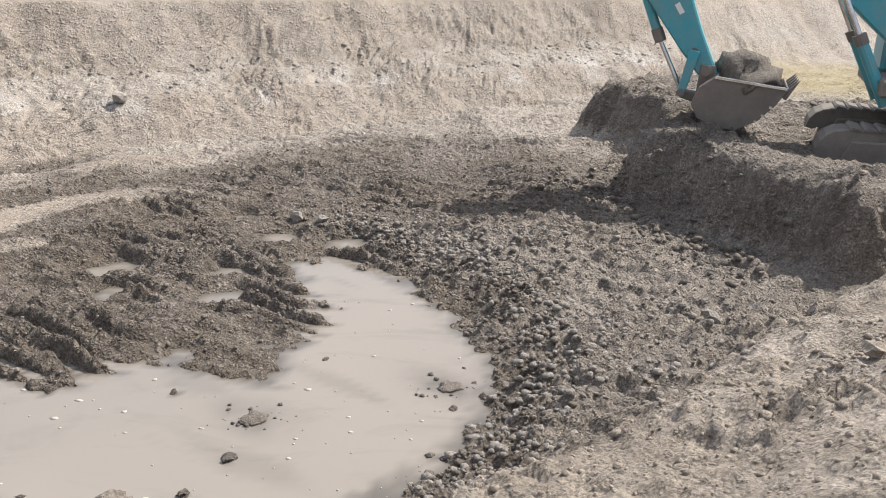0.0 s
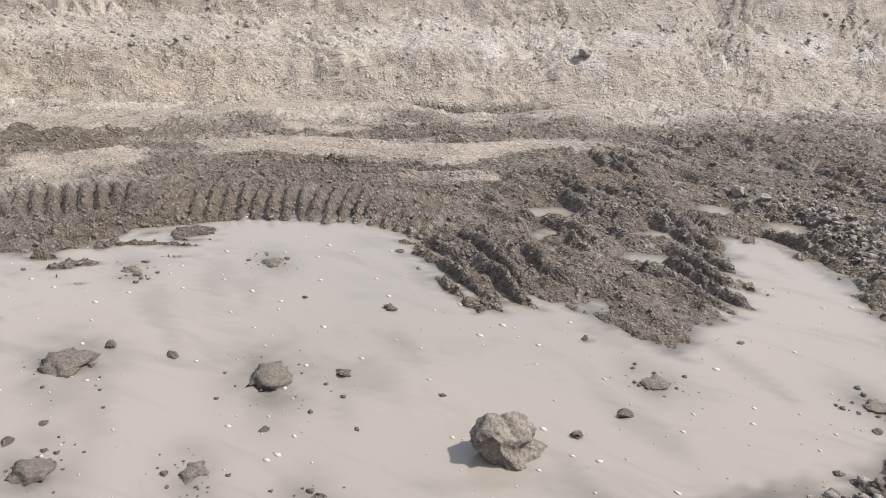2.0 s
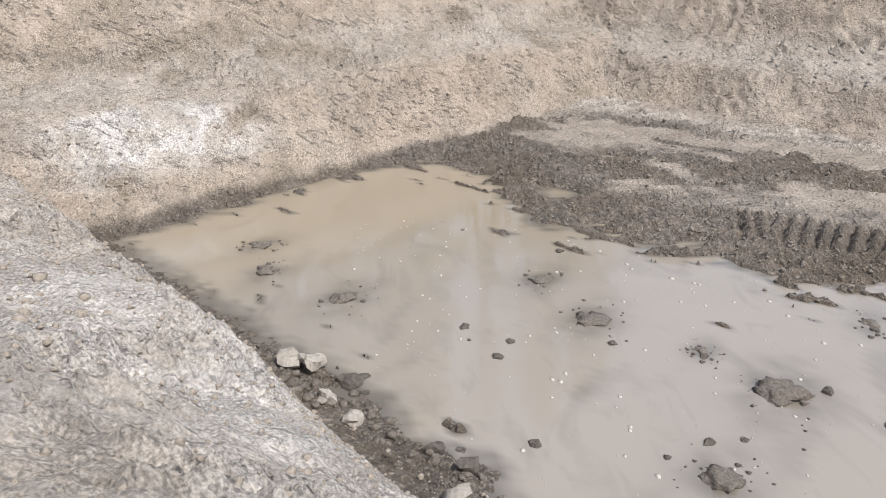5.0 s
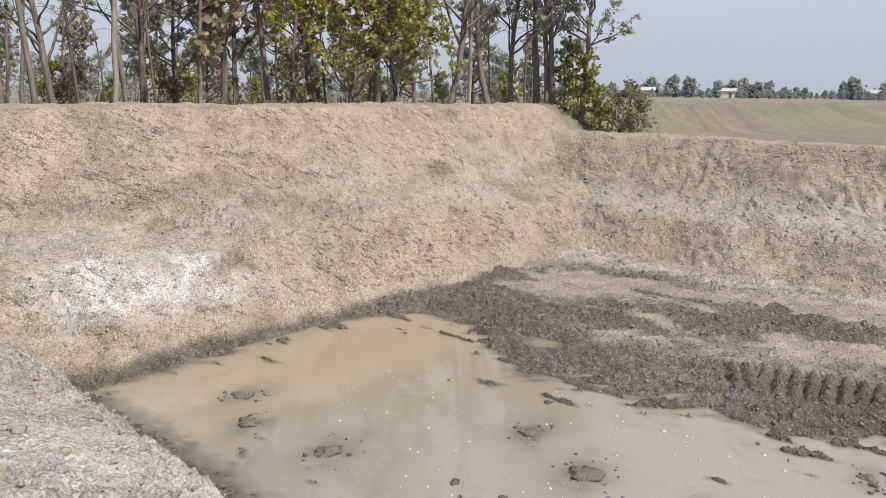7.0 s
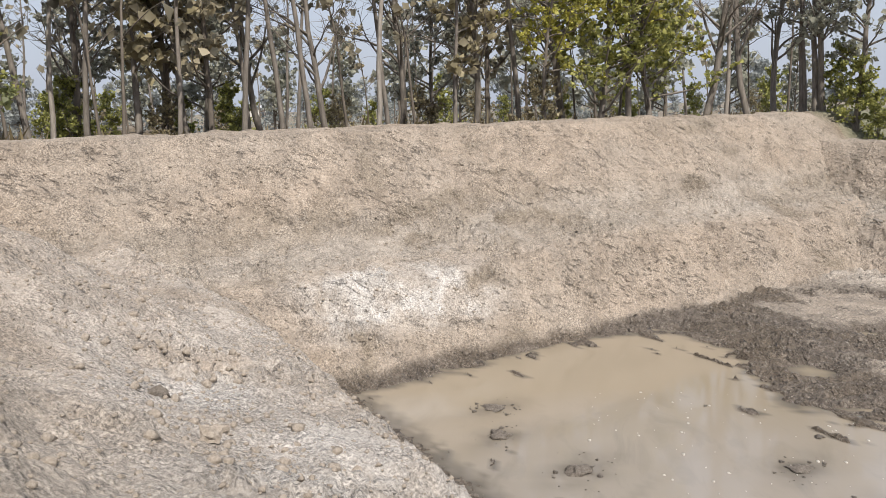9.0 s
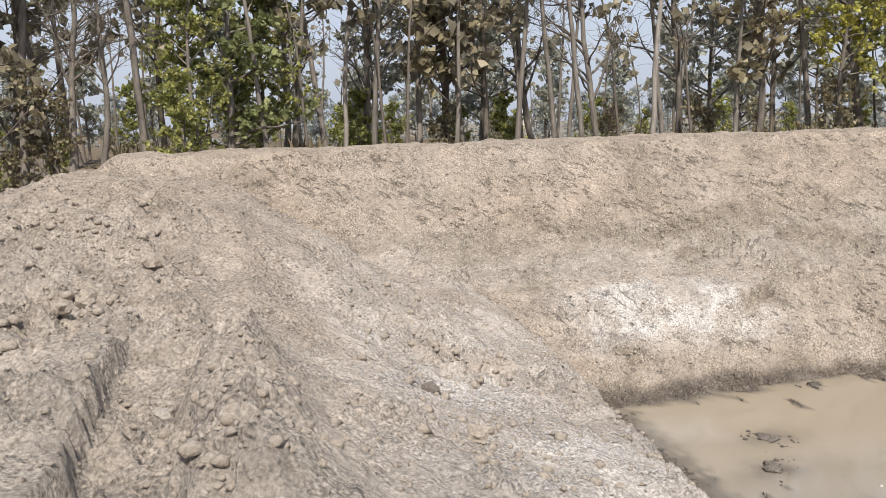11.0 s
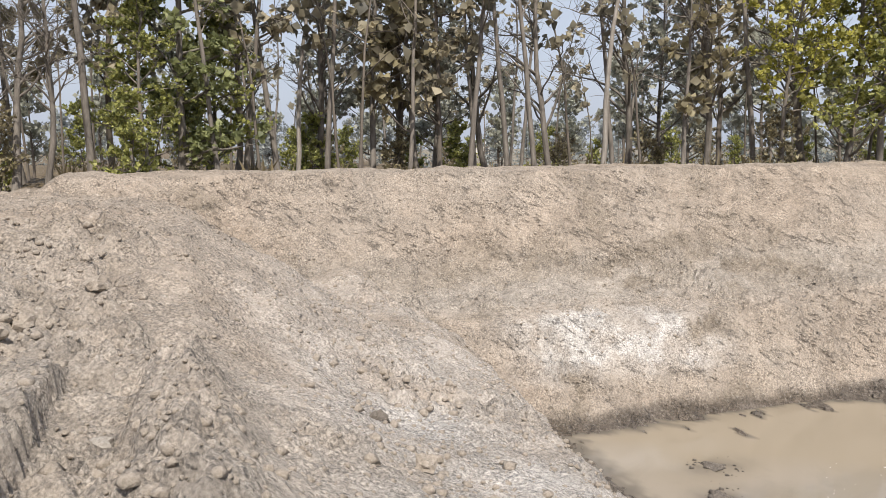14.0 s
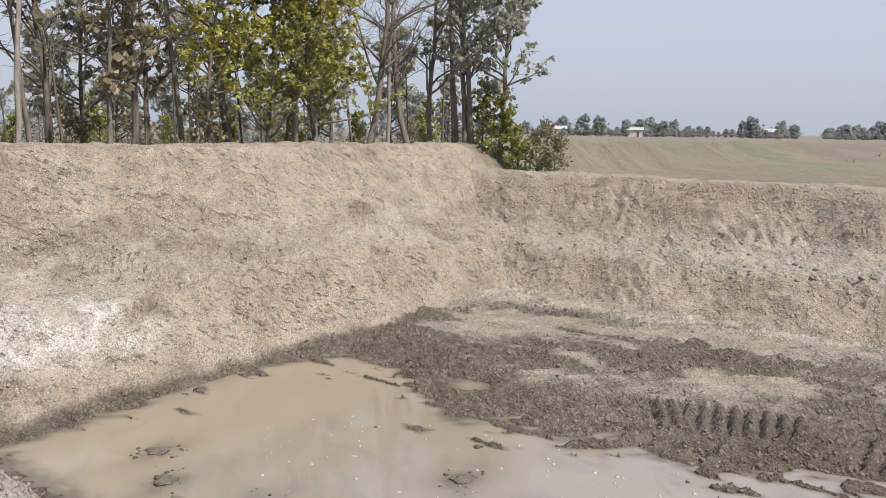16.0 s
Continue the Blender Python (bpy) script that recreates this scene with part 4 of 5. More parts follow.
def leaves(spots, size, r, droop=0.5, narrow=0.42):
    """Folded leaves, six corners each, at the spots (place and outward way)."""
    n = len(spots)
    base = spots[:, :3]
    out = spots[:, 3:] + r.normal(size=(n, 3)) * 0.55
    out[:, 2] -= droop
    out /= np.linalg.norm(out, axis=1)[:, None] + 1e-9
    side = np.cross(out, r.normal(size=(n, 3)))
    side /= np.linalg.norm(side, axis=1)[:, None] + 1e-9
    up = np.cross(side, out)
    L = (size * (0.6 + 0.7 * r.random(n)))[:, None]
    W = L * narrow
    tip = base + out * L - up * L * 0.12
    mid = base + out * L * 0.5 + up * L * 0.05
    rise = up * W * 0.22
    v = np.stack([base, mid + side * W + rise, tip, mid - side * W + rise, mid], 1).reshape(-1, 3)
    k = np.arange(n)[:, None] * 5
    f = np.concatenate([k + [0, 1, 4], k + [1, 2, 4], k + [2, 3, 4], k + [3, 0, 4]], 1).reshape(-1, 3)
    return v, f


def tree(name, label, seed, tall, girth, bark, leaf, leaf_size, crown_from=0.45, limbs=14, reach=1.5, per_twig=7, twigs=6, lean=0.04, droop=0.5, rise=0.5, forks=0, narrow=0.42, crook=0.05):
    """A thing with a trunk, its limbs and a crown of single leaves; its foot is at the origin."""
    r = np.random.default_rng(seed)
    top = new(name)
    way = np.array([r.normal() * lean, r.normal() * lean, 1.0])
    n = 12
    spine = wander((0, 0, -0.25), way, tall + 0.25, n, r, crook, 0.03)
    rad = girth * (1 - 0.82 * np.linspace(0, 1, n + 1) ** 0.9)
    rad[0] *= 1.35
    wood, spots = [tube(spine, rad, 7)], []
    branches = []
    for i in range(limbs):
        f = crown_from + (1 - crown_from) * (i + r.random()) / limbs
        k = min(int(f * n), n - 1)
        start = spine[k] + (spine[k + 1] - spine[k]) * (f * n - k)
        a = r.random() * 6.283
        ln = reach * (1.15 - 0.75 * (f - crown_from) / (1 - crown_from)) * (0.6 + 0.6 * r.random())
        b = wander(start, (math.cos(a), math.sin(a), rise * (0.5 + r.random())), ln, 6, r, 0.16, 0.03)
        wood.append(tube(b, np.linspace(rad[k] * 0.42 + 0.006, 0.006, 7), 4))
        branches.append((b, ln))
        for j in range(twigs):
            g = 0.3 + 0.7 * (j + r.random()) / twigs
            q = b[min(int(g * 6), 5)] + (b[min(int(g * 6), 5) + 1] - b[min(int(g * 6), 5)]) * (g * 6 % 1)
            tw = wander(q, (r.normal(), r.normal(), 0.3 + 0.4 * r.random()), 0.22 * ln + 0.12, 3, r, 0.2, 0.0)
            wood.append(tube(tw, np.linspace(0.008, 0.004, 4), 3))
            if per_twig:
                d = tw[-1] - tw[0]
                d /= np.linalg.norm(d)
                m = max(1, int(per_twig * (0.4 + 1.2 * r.random())))
                at = tw[0] + (tw[-1] - tw[0]) * r.random((m, 1)) ** 0.6
                spots.append(np.concatenate([at, np.tile(d, (m, 1)) * 0.6 + r.normal(size=(m, 3)) * 0.4], 1))
    t = new("trunk", soup(wood, bark, "trunk"))
    t.parent = top
    if spots:
        c = new("crown", soup([leaves(np.concatenate(spots), leaf_size, r, droop, narrow)], leaf, "crown"))
        c.parent = top
    return tagged(top, label, "tree")


def by(az, dist):
    """Plan point at an azimuth (degrees to the left of +y) and distance from the standing place."""
    a = radians(az)
    return -0.8 - dist * math.sin(a), -0.05 + dist * math.cos(a)


made = {}
KINDS = {
    "teak_a": lambda: tree("teak_tree", "slender teak tree with grey trunk and large dark drooping leaves", 1, 10.5, 0.085, BARK, TEAK_LEAF, 0.27, 0.42, 14, 1.3, 6, 5, rise=0.7),
    "teak_b": lambda: tree("teak_tree", "slender teak tree with grey trunk and large dark drooping leaves", 2, 9.5, 0.085, BARK, TEAK_LEAF, 0.26, 0.36, 14, 1.2, 6, 5, rise=0.6),
    "teak_c": lambda: tree("teak_tree", "teak tree with big browning leaves low on its trunk", 3, 8.5, 0.085, BARK, BROWN_LEAF, 0.27, 0.22, 18, 1.5, 8, 5, rise=0.4),
    "teak_d": lambda: tree("teak_tree", "crowded teak tree full of dull brown-green leaves", 4, 8.5, 0.09, DARK_BARK, TEAK_LEAF, 0.24, 0.25, 22, 1.7, 8, 6, rise=0.4),
    "pole_a": lambda: tree("teak_tree", "thin pale-barked tree, almost leafless", 5, 10.5, 0.08, PALE_BARK, TEAK_LEAF, 0.28, 0.55, 10, 1.2, 2, 4, lean=0.05, rise=0.9),
    "pole_b": lambda: tree("teak_tree", "thin grey tree with few leaves and bare branches", 6, 10.0, 0.075, BARK, TEAK_LEAF, 0.26, 0.42, 13, 1.3, 2, 4, rise=0.9),
    "pole_c": lambda: tree("sapling", "thin dark sapling trunk with sparse big leaves", 7, 7.0, 0.045, DARK_BARK, TEAK_LEAF, 0.30, 0.40, 9, 0.8, 4, 3, rise=0.6),
    "bare": lambda: tree("bare_tree", "leafless grey tree with many fine branches", 8, 9.5, 0.11, BARK, TEAK_LEAF, 0.2, 0.22, 34, 2.1, 0, 16, rise=1.0, crook=0.08),
    "green": lambda: tree("green_tree", "bushy green tree leafy down to the ground", 9, 7.5, 0.09, BARK, GREEN_LEAF, 0.115, 0.12, 46, 1.9, 22, 8, rise=0.5, droop=0.3),
    "yellow": lambda: tree("green_tree", "bushy tree with yellow-green leaves", 10, 6.8, 0.08, BARK, YELLOW_LEAF, 0.115, 0.3, 36, 1.9, 20, 8, rise=0.5, droop=0.3),
    "column": lambda: tree("green_tree", "tall narrow dense dark-green tree", 11, 9.5, 0.10, BARK, DARK_LEAF, 0.14, 0.1, 54, 1.5, 20, 8, rise=0.4, droop=0.3),
    "edge": lambda: tree("green_tree", "airy grey-green tree at the grove's end", 12, 8.5, 0.09, BARK, DUST_LEAF, 0.15, 0.2, 40, 1.8, 12, 8, rise=0.7, droop=0.4),
    "shrub": lambda: tree("shrub", "low leafy green shrub", 13, 2.2, 0.03, BARK, GREEN_LEAF, 0.10, 0.05, 26, 0.9, 16, 6, rise=0.8, droop=0.2),
    "dry_shrub": lambda: tree("shrub", "low dry brown shrub among the trees", 14, 1.8, 0.025, DARK_BARK, BROWN_LEAF, 0.09, 0.05, 26, 0.9, 9, 6, rise=0.9, droop=0.2),
    "far_clump": lambda: tree("far_tree", "green tree in the line across the fields, haze tinted into its leaves", 16, 6.0, 0.2, DARK_BARK, FAR_LEAF, 0.7, 0.03, 44, 3.6, 7, 5, rise=0.35),
    "haze": lambda: tree("far_tree", "grey-green tree far behind the grove, haze tinted into its leaves", 17, 7.0, 0.12, DARK_BARK, FAR_LEAF, 0.34, 0.04, 40, 2.9, 9, 6, rise=0.45),
    "wood": lambda: tree("far_tree", "dull dusty tree in the wood behind", 15, 6.5, 0.10, DARK_BARK, DUST_LEAF, 0.30, 0.2, 26, 2.0, 8, 6, rise=0.5),
}


def plant(kind, az, dist, scale=1.0, turn=None, group="trees behind the pit"):
    x, y = by(az, dist)
    while dist < 60 and (-(0.78 * x + 0.62 * y) - 10.95 < 6.6 and -0.587 * x + 0.81 * y - 17.1 < 5.8 and 0.69 * x - 0.72 * y + 5.15 < 7.6):
        dist += 0.4
        x, y = by(az, dist)
    turn = (az * 71.3 + dist * 13) % 360 if turn is None else turn
    m = pose(x, y, height(x, y) if dist < 50 else 2.3, 0, 0, turn) @ Matrix.Diagonal((scale, scale, scale, 1))
    if kind not in made:
        made[kind] = KINDS[kind]()
        made[kind]["group"] = group
        made[kind].matrix_basis = m
        return made[kind]
    ob = copy_thing(made[kind], Matrix.Identity(4))
    ob.matrix_basis = m
    return ob


GROVE = [  # kind, azimuth, distance, scale
    ("bare", 94.3, 22.5, 0.95), ("bare", 99.0, 23.5, 1.0), ("bare", 103.6, 22.0, 0.9), ("bare", 107.8, 24.0, 1.0), ("bare", 115.0, 23.0, 0.95), ("bare", 120.4, 22.5, 0.95), ("bare", 125.4, 22.0, 0.9),
    ("bare", 138.2, 17.4, 0.75), ("bare", 142.4, 18.6, 0.9), ("edge", 112.0, 24.5, 0.95), ("edge", 118.8, 24.0, 0.9), ("edge", 97.2, 24.5, 0.85), ("bare", 72.2, 25.0, 0.95),
    ("pole_a", 100.8, 20.5, 1.0), ("pole_b", 104.9, 21.0, 1.1), ("teak_a", 106.8, 21.5, 1.0), ("pole_b", 108.9, 22.5, 0.95), ("teak_a", 109.6, 20.2, 0.95),
    ("pole_c", 102.6, 23.0, 1.1), ("pole_b", 99.8, 22.0, 1.0), ("pole_c", 98.0, 21.5, 1.0), ("teak_c", 95.5, 20.8, 0.8), ("teak_d", 93.4, 23.0, 0.95), ("teak_a", 91.0, 22.5, 1.0),
    ("yellow", 89.5, 21.2, 0.9), ("green", 86.0, 22.0, 1.1), ("green", 82.4, 21.5, 1.1), ("yellow", 84.0, 24.0, 1.25), ("bare", 87.8, 25.0, 1.15), ("bare", 79.5, 24.5, 1.1),
    ("pole_a", 77.9, 22.4, 0.95), ("bare", 76.2, 25.5, 1.1), ("bare", 75.0, 24.0, 1.0), ("edge", 72.6, 24.5, 1.15), ("edge", 70.4, 26.5, 1.05), ("pole_b", 73.5, 23.4, 0.9), ("shrub", 71.6, 24.0, 0.85), ("shrub", 70.2, 24.0, 0.9),
    ("teak_d", 111.3, 20.8, 0.95), ("teak_c", 112.6, 21.8, 1.05), ("teak_d", 114.2, 22.5, 1.0), ("pole_b", 113.5, 20.0, 0.9), ("teak_c", 116.0, 21.2, 1.1), ("pole_c", 117.0, 19.2, 1.1),
    ("pole_c", 118.2, 19.6, 1.0), ("teak_a", 119.2, 20.2, 0.95), ("pole_a", 121.2, 20.8, 0.9), ("teak_b", 122.2, 20.0, 1.0), ("pole_c", 123.4, 19.0, 1.0), ("teak_b", 124.6, 20.4, 0.95), ("green", 127.0, 20.0, 0.8),
    ("column", 128.6, 18.8, 1.0), ("green", 130.2, 18.0, 0.65), ("pole_b", 126.0, 18.4, 0.9), ("teak_d", 132.6, 20.5, 0.95), ("teak_a", 133.8, 17.6, 1.0), ("bare", 136.4, 16.6, 0.6), ("teak_c", 137.6, 19.5, 0.9),
    ("teak_a", 141.0, 17.8, 1.1), ("teak_b", 139.0, 19.0, 1.0), ("teak_d", 143.5, 17.0, 0.9), ("teak_d", 146.0, 17.5, 0.8), ("teak_d", 148.5, 16.0, 0.85), ("column", 147.5, 19.5, 0.9), ("dry_shrub", 141.5, 15.0, 0.9),
    ("shrub", 131.4, 17.0, 0.8), ("dry_shrub", 138.8, 15.2, 1.0), ("shrub", 149.6, 13.0, 0.7), ("dry_shrub", 145.0, 13.4, 0.8), ("dry_shrub", 68.0, 24.5, 0.9), ("dry_shrub", 66.6, 25.0, 0.75), ("shrub", 69.0, 25.0, 0.7),
    ("shrub", 110.0, 24.0, 0.9), ("dry_shrub", 104.0, 24.0, 0.9), ("dry_shrub", 97.0, 23.0, 1.0), ("dry_shrub", 90.0, 21.8, 1.0), ("dry_shrub", 115.0, 22.0, 1.0), ("shrub", 120.0, 22.0, 1.0),
]
for kind, az, dist, sc in GROVE:
    plant(kind, az, dist, sc)
# the wood behind the first row
back = np.random.default_rng(31)
for i in range(95):
    az = 72.5 + 80 * (i + back.random()) / 95
    dist = 25 + 24 * back.random() ** 0.8
    kind = ("pole_b", "wood", "pole_c", "shrub", "pole_c", "dry_shrub", "wood", "pole_c", "shrub", "pole_b")[i % 10]
    if 100 < az < 112 and kind == "wood":
        kind, dist = "wood", 48
    plant(kind, az, dist, (0.6 if kind == "wood" else 0.75) + 0.45 * back.random())
# trees beyond the wood, their haze put into the leaf colour
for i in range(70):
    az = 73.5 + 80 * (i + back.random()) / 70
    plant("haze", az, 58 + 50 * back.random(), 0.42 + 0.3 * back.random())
# tree line across the fields, paled by the same haze-coloured leaves
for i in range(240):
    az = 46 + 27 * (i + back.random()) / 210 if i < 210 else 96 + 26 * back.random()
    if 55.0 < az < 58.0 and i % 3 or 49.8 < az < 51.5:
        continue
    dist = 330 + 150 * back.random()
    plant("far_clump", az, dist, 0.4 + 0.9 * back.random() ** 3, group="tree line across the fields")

# ---- excavator on the spoil heap ----


def paint(name, base, dirt, amount, rough=0.45, metal=0.0):
    k = Mat(name, rough, metal)
    g = k.noise(3.0, 7, 0.65)
    f = k.noise(25.0, 6, 0.7)
    worn = k.ramp(k.math("ADD", k.math("MULTIPLY", g, 0.7), k.math("MULTIPLY", f, 0.3)), (0.5 - amount / 2, (0, 0, 0)), (0.72, (1, 1, 1)))
    k.color(k.mix(worn, base, dirt))
    k.bump(f, 0.15, 0.01)
    return k.m


TEAL = paint("teal_machine_paint", (0.05, 0.32, 0.38), (0.20, 0.28, 0.28), 0.2, 0.4)
STEEL = paint("worn_dark_steel", (0.13, 0.12, 0.108), (0.25, 0.215, 0.18), 0.5, 0.7, 0.25)
CHROME = paint("chrome_rod", (0.62, 0.62, 0.62), (0.4, 0.38, 0.35), 0.0, 0.2, 0.9)
RUBBER = paint("dirty_black_iron", (0.10, 0.09, 0.08), (0.26, 0.225, 0.19), 0.5, 0.85)
GLASS = Mat("tinted_glass", 0.05).color((0.02, 0.025, 0.03)).m
LABEL = Mat("white_sticker", 0.6).color((0.75, 0.75, 0.72)).m
EX_O, EX_R, EX_F = Vector((3.6, 13.8, 0)), Vector((0.956, -0.292, 0)), Vector((0.292, 0.956, 0))


def ex(u, v, w):
    """Machine axes (along, across, up) to the place."""
    return EX_O + EX_R * u + EX_F * v + Vector((0, 0, w))


def prism(outline, v0, v1, bevel=0.015):
    """A plate cut to an outline in the machine's side view."""
    bm = bmesh.new()
    a = [bm.verts.new(ex(u, v0, w)) for u, w in outline]
    b = [bm.verts.new(ex(u, v1, w)) for u, w in outline]
    n = len(a)
    bm.faces.new(a)
    bm.faces.new(b[::-1])
    for i in range(n):
        bm.faces.new((a[i], b[i], b[(i + 1) % n], a[(i + 1) % n]))
    bmesh.ops.recalc_face_normals(bm, faces=bm.faces)
    if bevel:
        bmesh.ops.bevel(bm, geom=[e for e in bm.edges if e.calc_face_angle(0) > 0.5], offset=bevel, segments=1, affect="EDGES")
    return bm


def rod(p, q, r, sides=12):
    """A round bar between two points in machine axes."""
    a, b = ex(*p), ex(*q)
    bm = bmesh.new()
    m = Matrix.Translation((a + b) / 2) @ (b - a).to_track_quat("Z", "Y").to_matrix().to_4x4()
    bmesh.ops.create_cone(bm, cap_ends=True, segments=sides, radius1=r, radius2=r, depth=(b - a).length, matrix=m)
    return bm


machine = tagged(new("excavator"), "teal crawler excavator with a loaded bucket on the spoil heap", "excavator")
S0, SD, SP = np.array((-0.29, 2.27)), np.array((-0.546, 0.838)), np.array((0.838, 0.546))


def on_stick(along_it, off):
    return tuple(S0 + SD * along_it + SP * off)


stick = part("stick", prism([on_stick(-0.15, -0.12), on_stick(-0.15, 0.12), on_stick(0.6, 0.22), on_stick(1.4, 0.38), on_stick(2.3, 0.24), on_stick(2.3, -0.2), on_stick(1.4, -0.27), on_stick(0.5, -0.2)], -0.17, 0.17, 0.025), TEAL, machine)
part("sticker", prism([on_stick(0.95, 0.04), on_stick(0.95, 0.12), on_stick(1.12, 0.12), on_stick(1.12, 0.04)], -0.176, -0.171, 0), LABEL, stick, "small white sticker")
part("pin", rod((-0.29, -0.24, 2.27), (-0.29, 0.24, 2.27), 0.085), STEEL, stick)
part("pin", rod((*on_stick(0.35, -0.02)[:1], -0.21, on_stick(0.35, -0.02)[1]), (*on_stick(0.35, -0.02)[:1], 0.21, on_stick(0.35, -0.02)[1]), 0.06), STEEL, stick)
part("boom", prism([(2.75, 2.3), (1.5, 3.4), (0.6, 3.95), (-1.2, 3.85), (-1.75, 4.05), (-1.3, 4.3), (0.4, 4.5), (2.2, 3.75), (3.3, 2.6)], -0.2, 0.2, 0.03), TEAL, machine)
JOINT = (-0.64, 1.92)
for v in (-0.26, 0.2):
    part("link", prism([(JOINT[0] - 0.06, JOINT[1] - 0.05), (JOINT[0] + 0.05, JOINT[1] - 0.07), on_stick(0.3, 0.06), on_stick(0.42, -0.06)], v, v + 0.06, 0.01), TEAL, machine)
part("bucket_link", prism([(JOINT[0] - 0.07, JOINT[1] + 0.05), (JOINT[0] - 0.02, JOINT[1] - 0.09), (-0.28, 1.72), (-0.2, 1.86)], -0.14, 0.14, 0.02), STEEL, machine)
ram = part("bucket_cylinder", rod((-1.06, 0, 2.72), (-1.5, 0, 3.75), 0.075), TEAL, machine)
part("rod", rod((JOINT[0], 0, JOINT[1]), (-1.06, 0, 2.72), 0.038), CHROME, ram)
part("collar", rod((-1.03, 0, 2.66), (-1.12, 0, 2.86), 0.092), STEEL, ram)
part("pin", rod((JOINT[0], -0.3, JOINT[1]), (JOINT[0], 0.3, JOINT[1]), 0.06), STEEL, ram)
for v in (-0.42, 0.42):
    c = part("boom_cylinder", rod((2.25, v, 1.95), (1.78, v, 2.85), 0.085), TEAL, machine)
    part("rod", rod((1.78, v, 2.85), (1.45, v, 3.5), 0.045), CHROME, c)
    part("collar", rod((1.81, v, 2.79), (1.74, v, 2.93), 0.1), STEEL, c)
# bucket: a curved shell between two cheeks
BU = [(-0.12, 2.22), (-0.36, 2.05), (-0.45, 1.8), (-0.34, 1.6), (-0.08, 1.46), (0.25, 1.45), (0.55, 1.62), (0.78, 1.88), (0.92, 2.12)]
bucket = tagged(new("bucket"), "scratched dark steel digging bucket")
bucket.parent = machine
for v in (-0.56, 0.53):
    part("cheek", prism(BU, v, v + 0.03, 0.006), STEEL, bucket)
inner = [(u * 0.94 + 0.02, w + 0.03) for u, w in BU]
part("shell", prism(BU + inner[::-1], -0.53, 0.53, 0.004), STEEL, bucket)
part("rim", prism([(-0.14, 2.2), (0.9, 2.09), (0.91, 2.13), (-0.13, 2.25)], -0.59, -0.53, 0.006), CHROME, bucket, "bright worn rim")
for v in (-0.2, 0.12):
    part("ear", prism([(-0.42, 1.72), (-0.1, 1.8), (-0.16, 2.36), (-0.38, 2.36)], v, v + 0.08, 0.015), STEEL, bucket)
for i in range(5):
    v = -0.52 + 0.24 * i
    part("tooth", prism([(0.84, 1.98), (0.9, 1.94), (1.06, 2.24), (0.95, 2.14)], v, v + 0.09, 0.01), STEEL, bucket)
for i in range(6):
    u, w = 0.2 + 0.1 * i, 1.43 + 0.014 * i * i
    part("wear_bolt", rod((u, -0.575, w + 0.05), (u, -0.555, w + 0.05), 0.022, 8), CHROME, bucket)
v, f = rock_shape(3, 507, 0.85, 0.4)
load = new("soil_load", mesh_of("soil_load", v * 0.58, f, MUD_CLOD))
load.matrix_world = Matrix.Translation(ex(0.22, 0, 2.14)) @ pose(0, 0, 0, 0, -6, -17)
tagged(load, "heap of damp brown soil filling the excavator bucket", "soil")
# undercarriage
for v in (-0.75, 1.25):
    n, hh, u0, u1, wc = 10, 0.37, 1.75, 5.1, 1.24
    ring = [(u0 + hh * math.cos(a), wc + hh * math.sin(a)) for a in np.linspace(math.pi / 2, 3 * math.pi / 2, n)]
    ring += [(u1 + hh * math.cos(a), wc + hh * math.sin(a)) for a in np.linspace(-math.pi / 2, math.pi / 2, n)]
    track = part("crawler_track", prism(ring, v, v + 0.6, 0.01), RUBBER, machine)
    frame_bm = prism([(u0 - 0.1, wc - 0.3), (u1, wc - 0.3), (u1 - 0.1, wc + 0.3), (u0 + 0.1, wc + 0.22)], v - 0.05, v + 0.04, 0.02)
    part("track_frame", frame_bm, STEEL, track)
    for i in range(7):
        u = u0 + 0.25 + i * (u1 - u0 - 0.5) / 6
        part("roller", rod((u, v - 0.07, wc - 0.24), (u, v + 0.02, wc - 0.24), 0.1), STEEL, track)
    for i in range(18):
        u = u0 + 0.06 + i * 0.19
        part("shoe", prism([(u, wc + hh), (u + 0.17, wc + hh), (u + 0.17, wc + hh + 0.02), (u + 0.03, wc + hh + 0.05), (u, wc + hh + 0.02)], v - 0.02, v + 0.62, 0), RUBBER, track)
        part("shoe", prism([(u, wc - hh), (u + 0.17, wc - hh), (u + 0.17, wc - hh - 0.02), (u + 0.03, wc - hh - 0.05), (u, wc - hh - 0.02)], v - 0.02, v + 0.62, 0), RUBBER, track)
part("turntable", rod((3.3, 0, 1.5), (3.3, 0, 2.15), 0.6, 24), RUBBER, machine)
part("deck", prism([(2.1, 2.1), (5.6, 2.1), (5.6, 2.35), (2.1, 2.35)], -0.75, 1.75, 0.03), RUBBER, machine)
part("engine_cover", prism([(3.4, 2.35), (5.2, 2.35), (5.2, 3.2), (3.4, 3.1)], -1.2, 1.2, 0.05), TEAL, machine)
part("counterweight", prism([(5.2, 2.2), (5.9, 2.3), (6.0, 2.8), (5.8, 3.25), (5.2, 3.2)], -1.25, 1.25, 0.06), TEAL, machine)
cab = part("cab", prism([(2.2, 2.35), (3.4, 2.35), (3.4, 4.0), (2.5, 4.0), (2.2, 3.2)], 0.3, 1.2, 0.05), TEAL, machine)
part("window", prism([(2.45, 3.0), (3.25, 3.0), (3.25, 3.85), (2.6, 3.85), (2.42, 3.25)], 0.29, 0.296, 0), GLASS, cab)

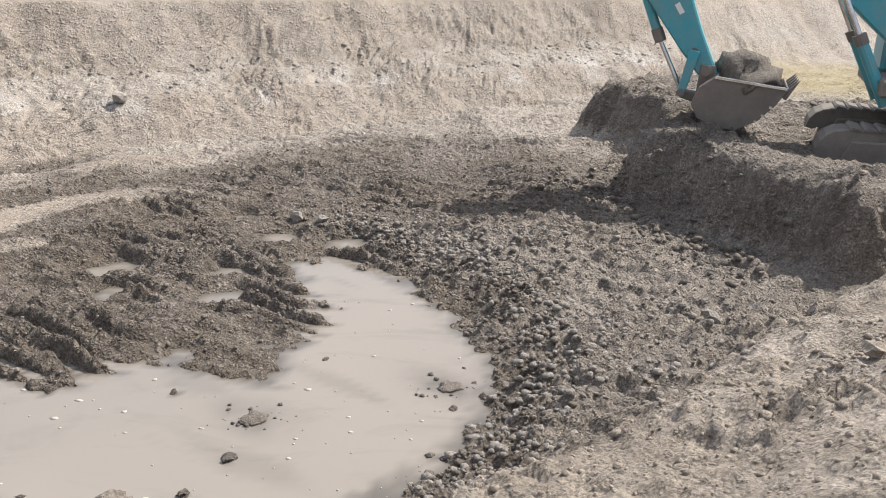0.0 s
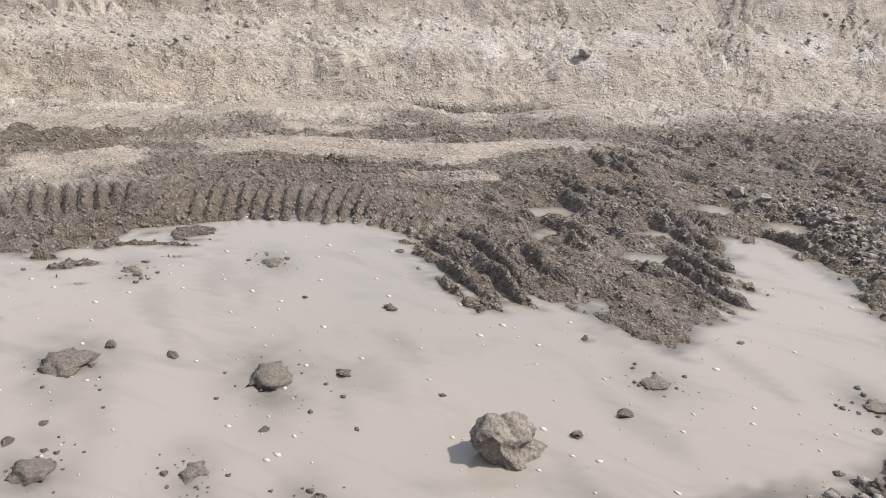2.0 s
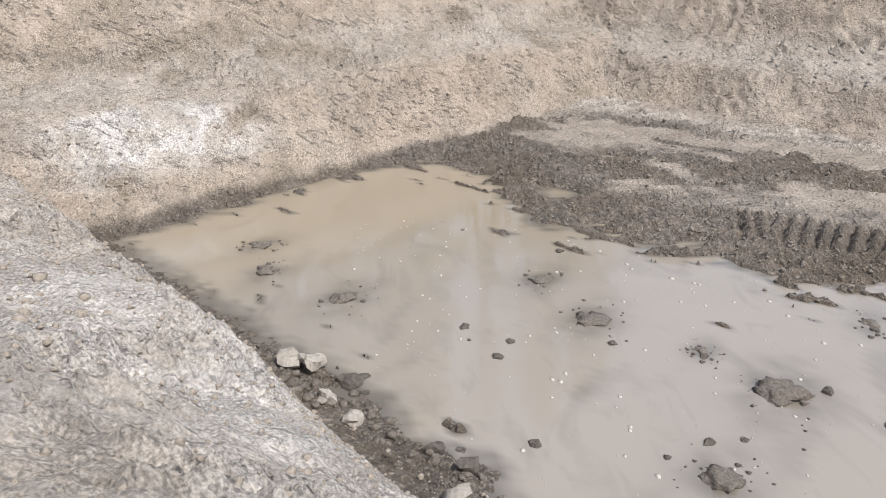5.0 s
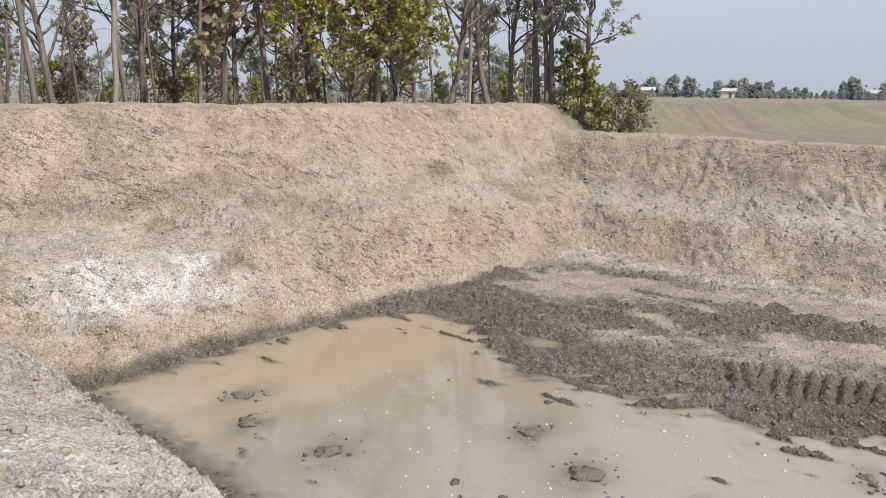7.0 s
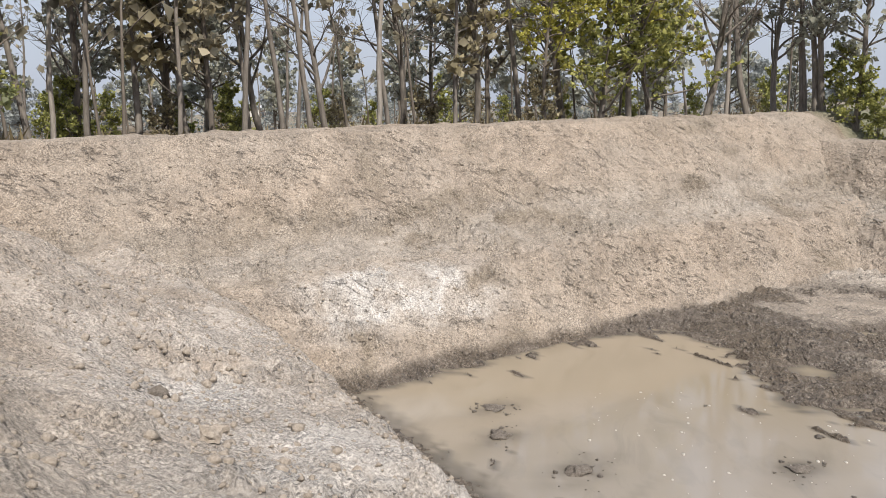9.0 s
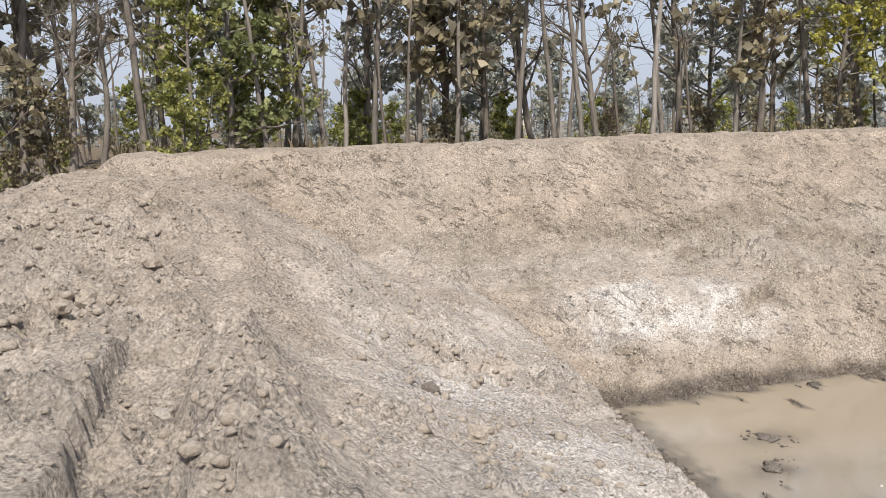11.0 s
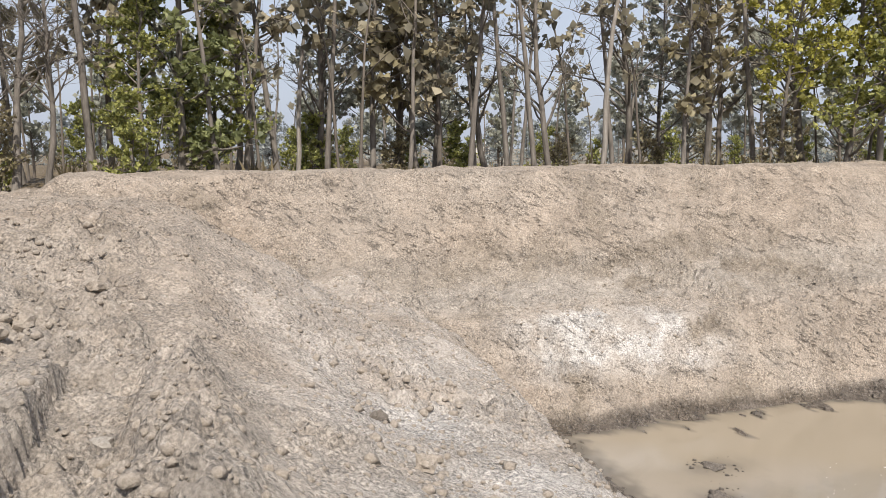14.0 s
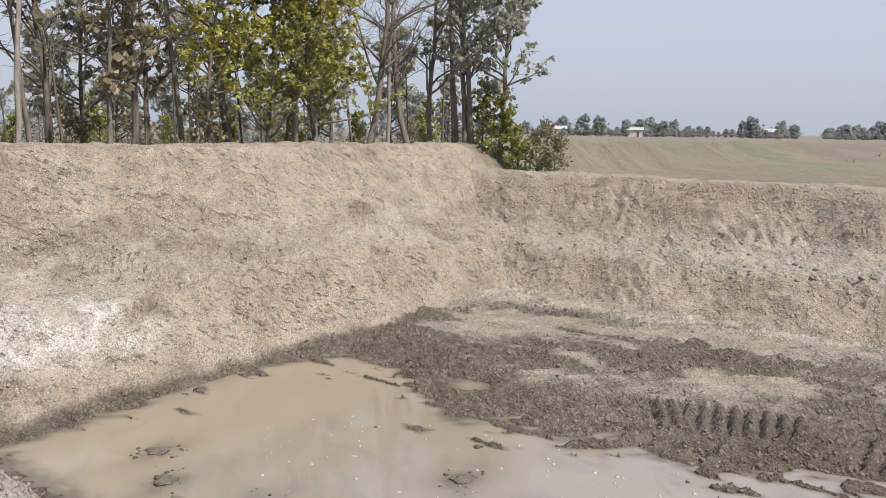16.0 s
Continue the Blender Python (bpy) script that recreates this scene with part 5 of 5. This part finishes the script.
# ---- sheds across the fields ----
WHITE_WALL = paint("limewashed_wall", (0.62, 0.6, 0.56), (0.42, 0.38, 0.33), 0.2, 0.9)
TIN = paint("pale_tin_roof", (0.42, 0.47, 0.52), (0.35, 0.28, 0.22), 0.2, 0.6)
for az, dist, wd in ((61.4, 350, 6), (66.3, 340, 5), (53.2, 380, 6), (108.5, 210, 5)):
    x, y = by(az, dist)
    hut = tagged(new("shed"), "small pale farm shed with a tin roof across the fields", "shed", "sheds across the fields")
    hut.matrix_world = pose(x, y, height(x, y), 0, 0, az)
    bm = bmesh.new()
    bmesh.ops.create_cube(bm, size=1.0, matrix=Matrix.LocRotScale((0, 0, 1.3), None, (wd, 5, 2.8)))
    part("wall", bm, WHITE_WALL, hut)
    bm = bmesh.new()
    a = [bm.verts.new(q) for q in ((-wd / 2 - 0.4, -3, 2.6), (wd / 2 + 0.4, -3, 2.6), (wd / 2 + 0.4, 3, 2.6), (-wd / 2 - 0.4, 3, 2.6), (-wd / 2 - 0.4, 0, 3.9), (wd / 2 + 0.4, 0, 3.9))]
    for q in ((0, 1, 5, 4), (2, 3, 4, 5), (1, 2, 5), (3, 0, 4), (0, 3, 2, 1)):
        bm.faces.new([a[i] for i in q])
    part("roof", bm, TIN, hut)
    bm = bmesh.new()
    bmesh.ops.create_cube(bm, size=1.0, matrix=Matrix.LocRotScale((wd * 0.2, -2.52, 1.0), None, (1.0, 0.06, 2.0)))
    part("door", bm, DARK_BARK, hut)

# ---- grass clumps on the field banks ----
DRY_GRASS = leaf_material("dry_grass", (0.10, 0.08, 0.045), (0.30, 0.24, 0.13))


def grass(name, label, pts, tall, per, mat):
    """Tufts of thin blades."""
    zs = heights(pts)
    out = []
    for (x, y), z in zip(pts, zs):
        n = per
        a = rng.random(n) * 6.283
        spots = np.stack([x + 0.12 * rng.normal(size=n), y + 0.12 * rng.normal(size=n), np.full(n, z), 0.5 * np.cos(a), 0.5 * np.sin(a), np.full(n, 1.6)], 1)
        out.append(leaves(spots, tall, rng, 0.0, 0.05))
    return tagged(new(name, soup(out, mat, name)), label, "grass", kind="stuff")


p = np.stack([rng.uniform(-16, -3, 5200), rng.uniform(-17, -6, 5200)], 1)
s_at = 0.69 * p[:, 0] - 0.72 * p[:, 1] + 5.15
p = p[(s_at > 7.4) & (s_at < 14)][:1300]
grass("dry_grass", "dry brown grass and weeds beside the spoil bank", p, 0.34, 9, DRY_GRASS)
p = np.stack([rng.uniform(-32, -14, 5200), rng.uniform(-14, 12, 5200)], 1)
w_at = -(0.78 * p[:, 0] + 0.62 * p[:, 1]) - 10.95
p = p[(w_at > 6.2) & (w_at < 14)][:1200]
grass("undergrowth", "dry undergrowth below the trees", p, 0.5, 8, DRY_GRASS)

p = []
for off in (26, 40, 60, 85, 115, 160, 220, 300):
    for t in np.arange(-190, 40, 0.5 + off * 0.02):
        if rng.random() < 0.35 + 0.3 * math.sin(t * 0.11 + off) and len(p) < 2600:
            q = 17.1 + 4.6 + off + 0.06 * off * math.sin(t * 0.03 + off) + 0.2 * rng.normal()
            p.append((0.81 * t - 0.587 * q, 0.587 * t + 0.81 * q))
grass("field_bund_grass", "low tufts of grass along the field banks", np.array(p), 0.36, 9, DRY_GRASS)
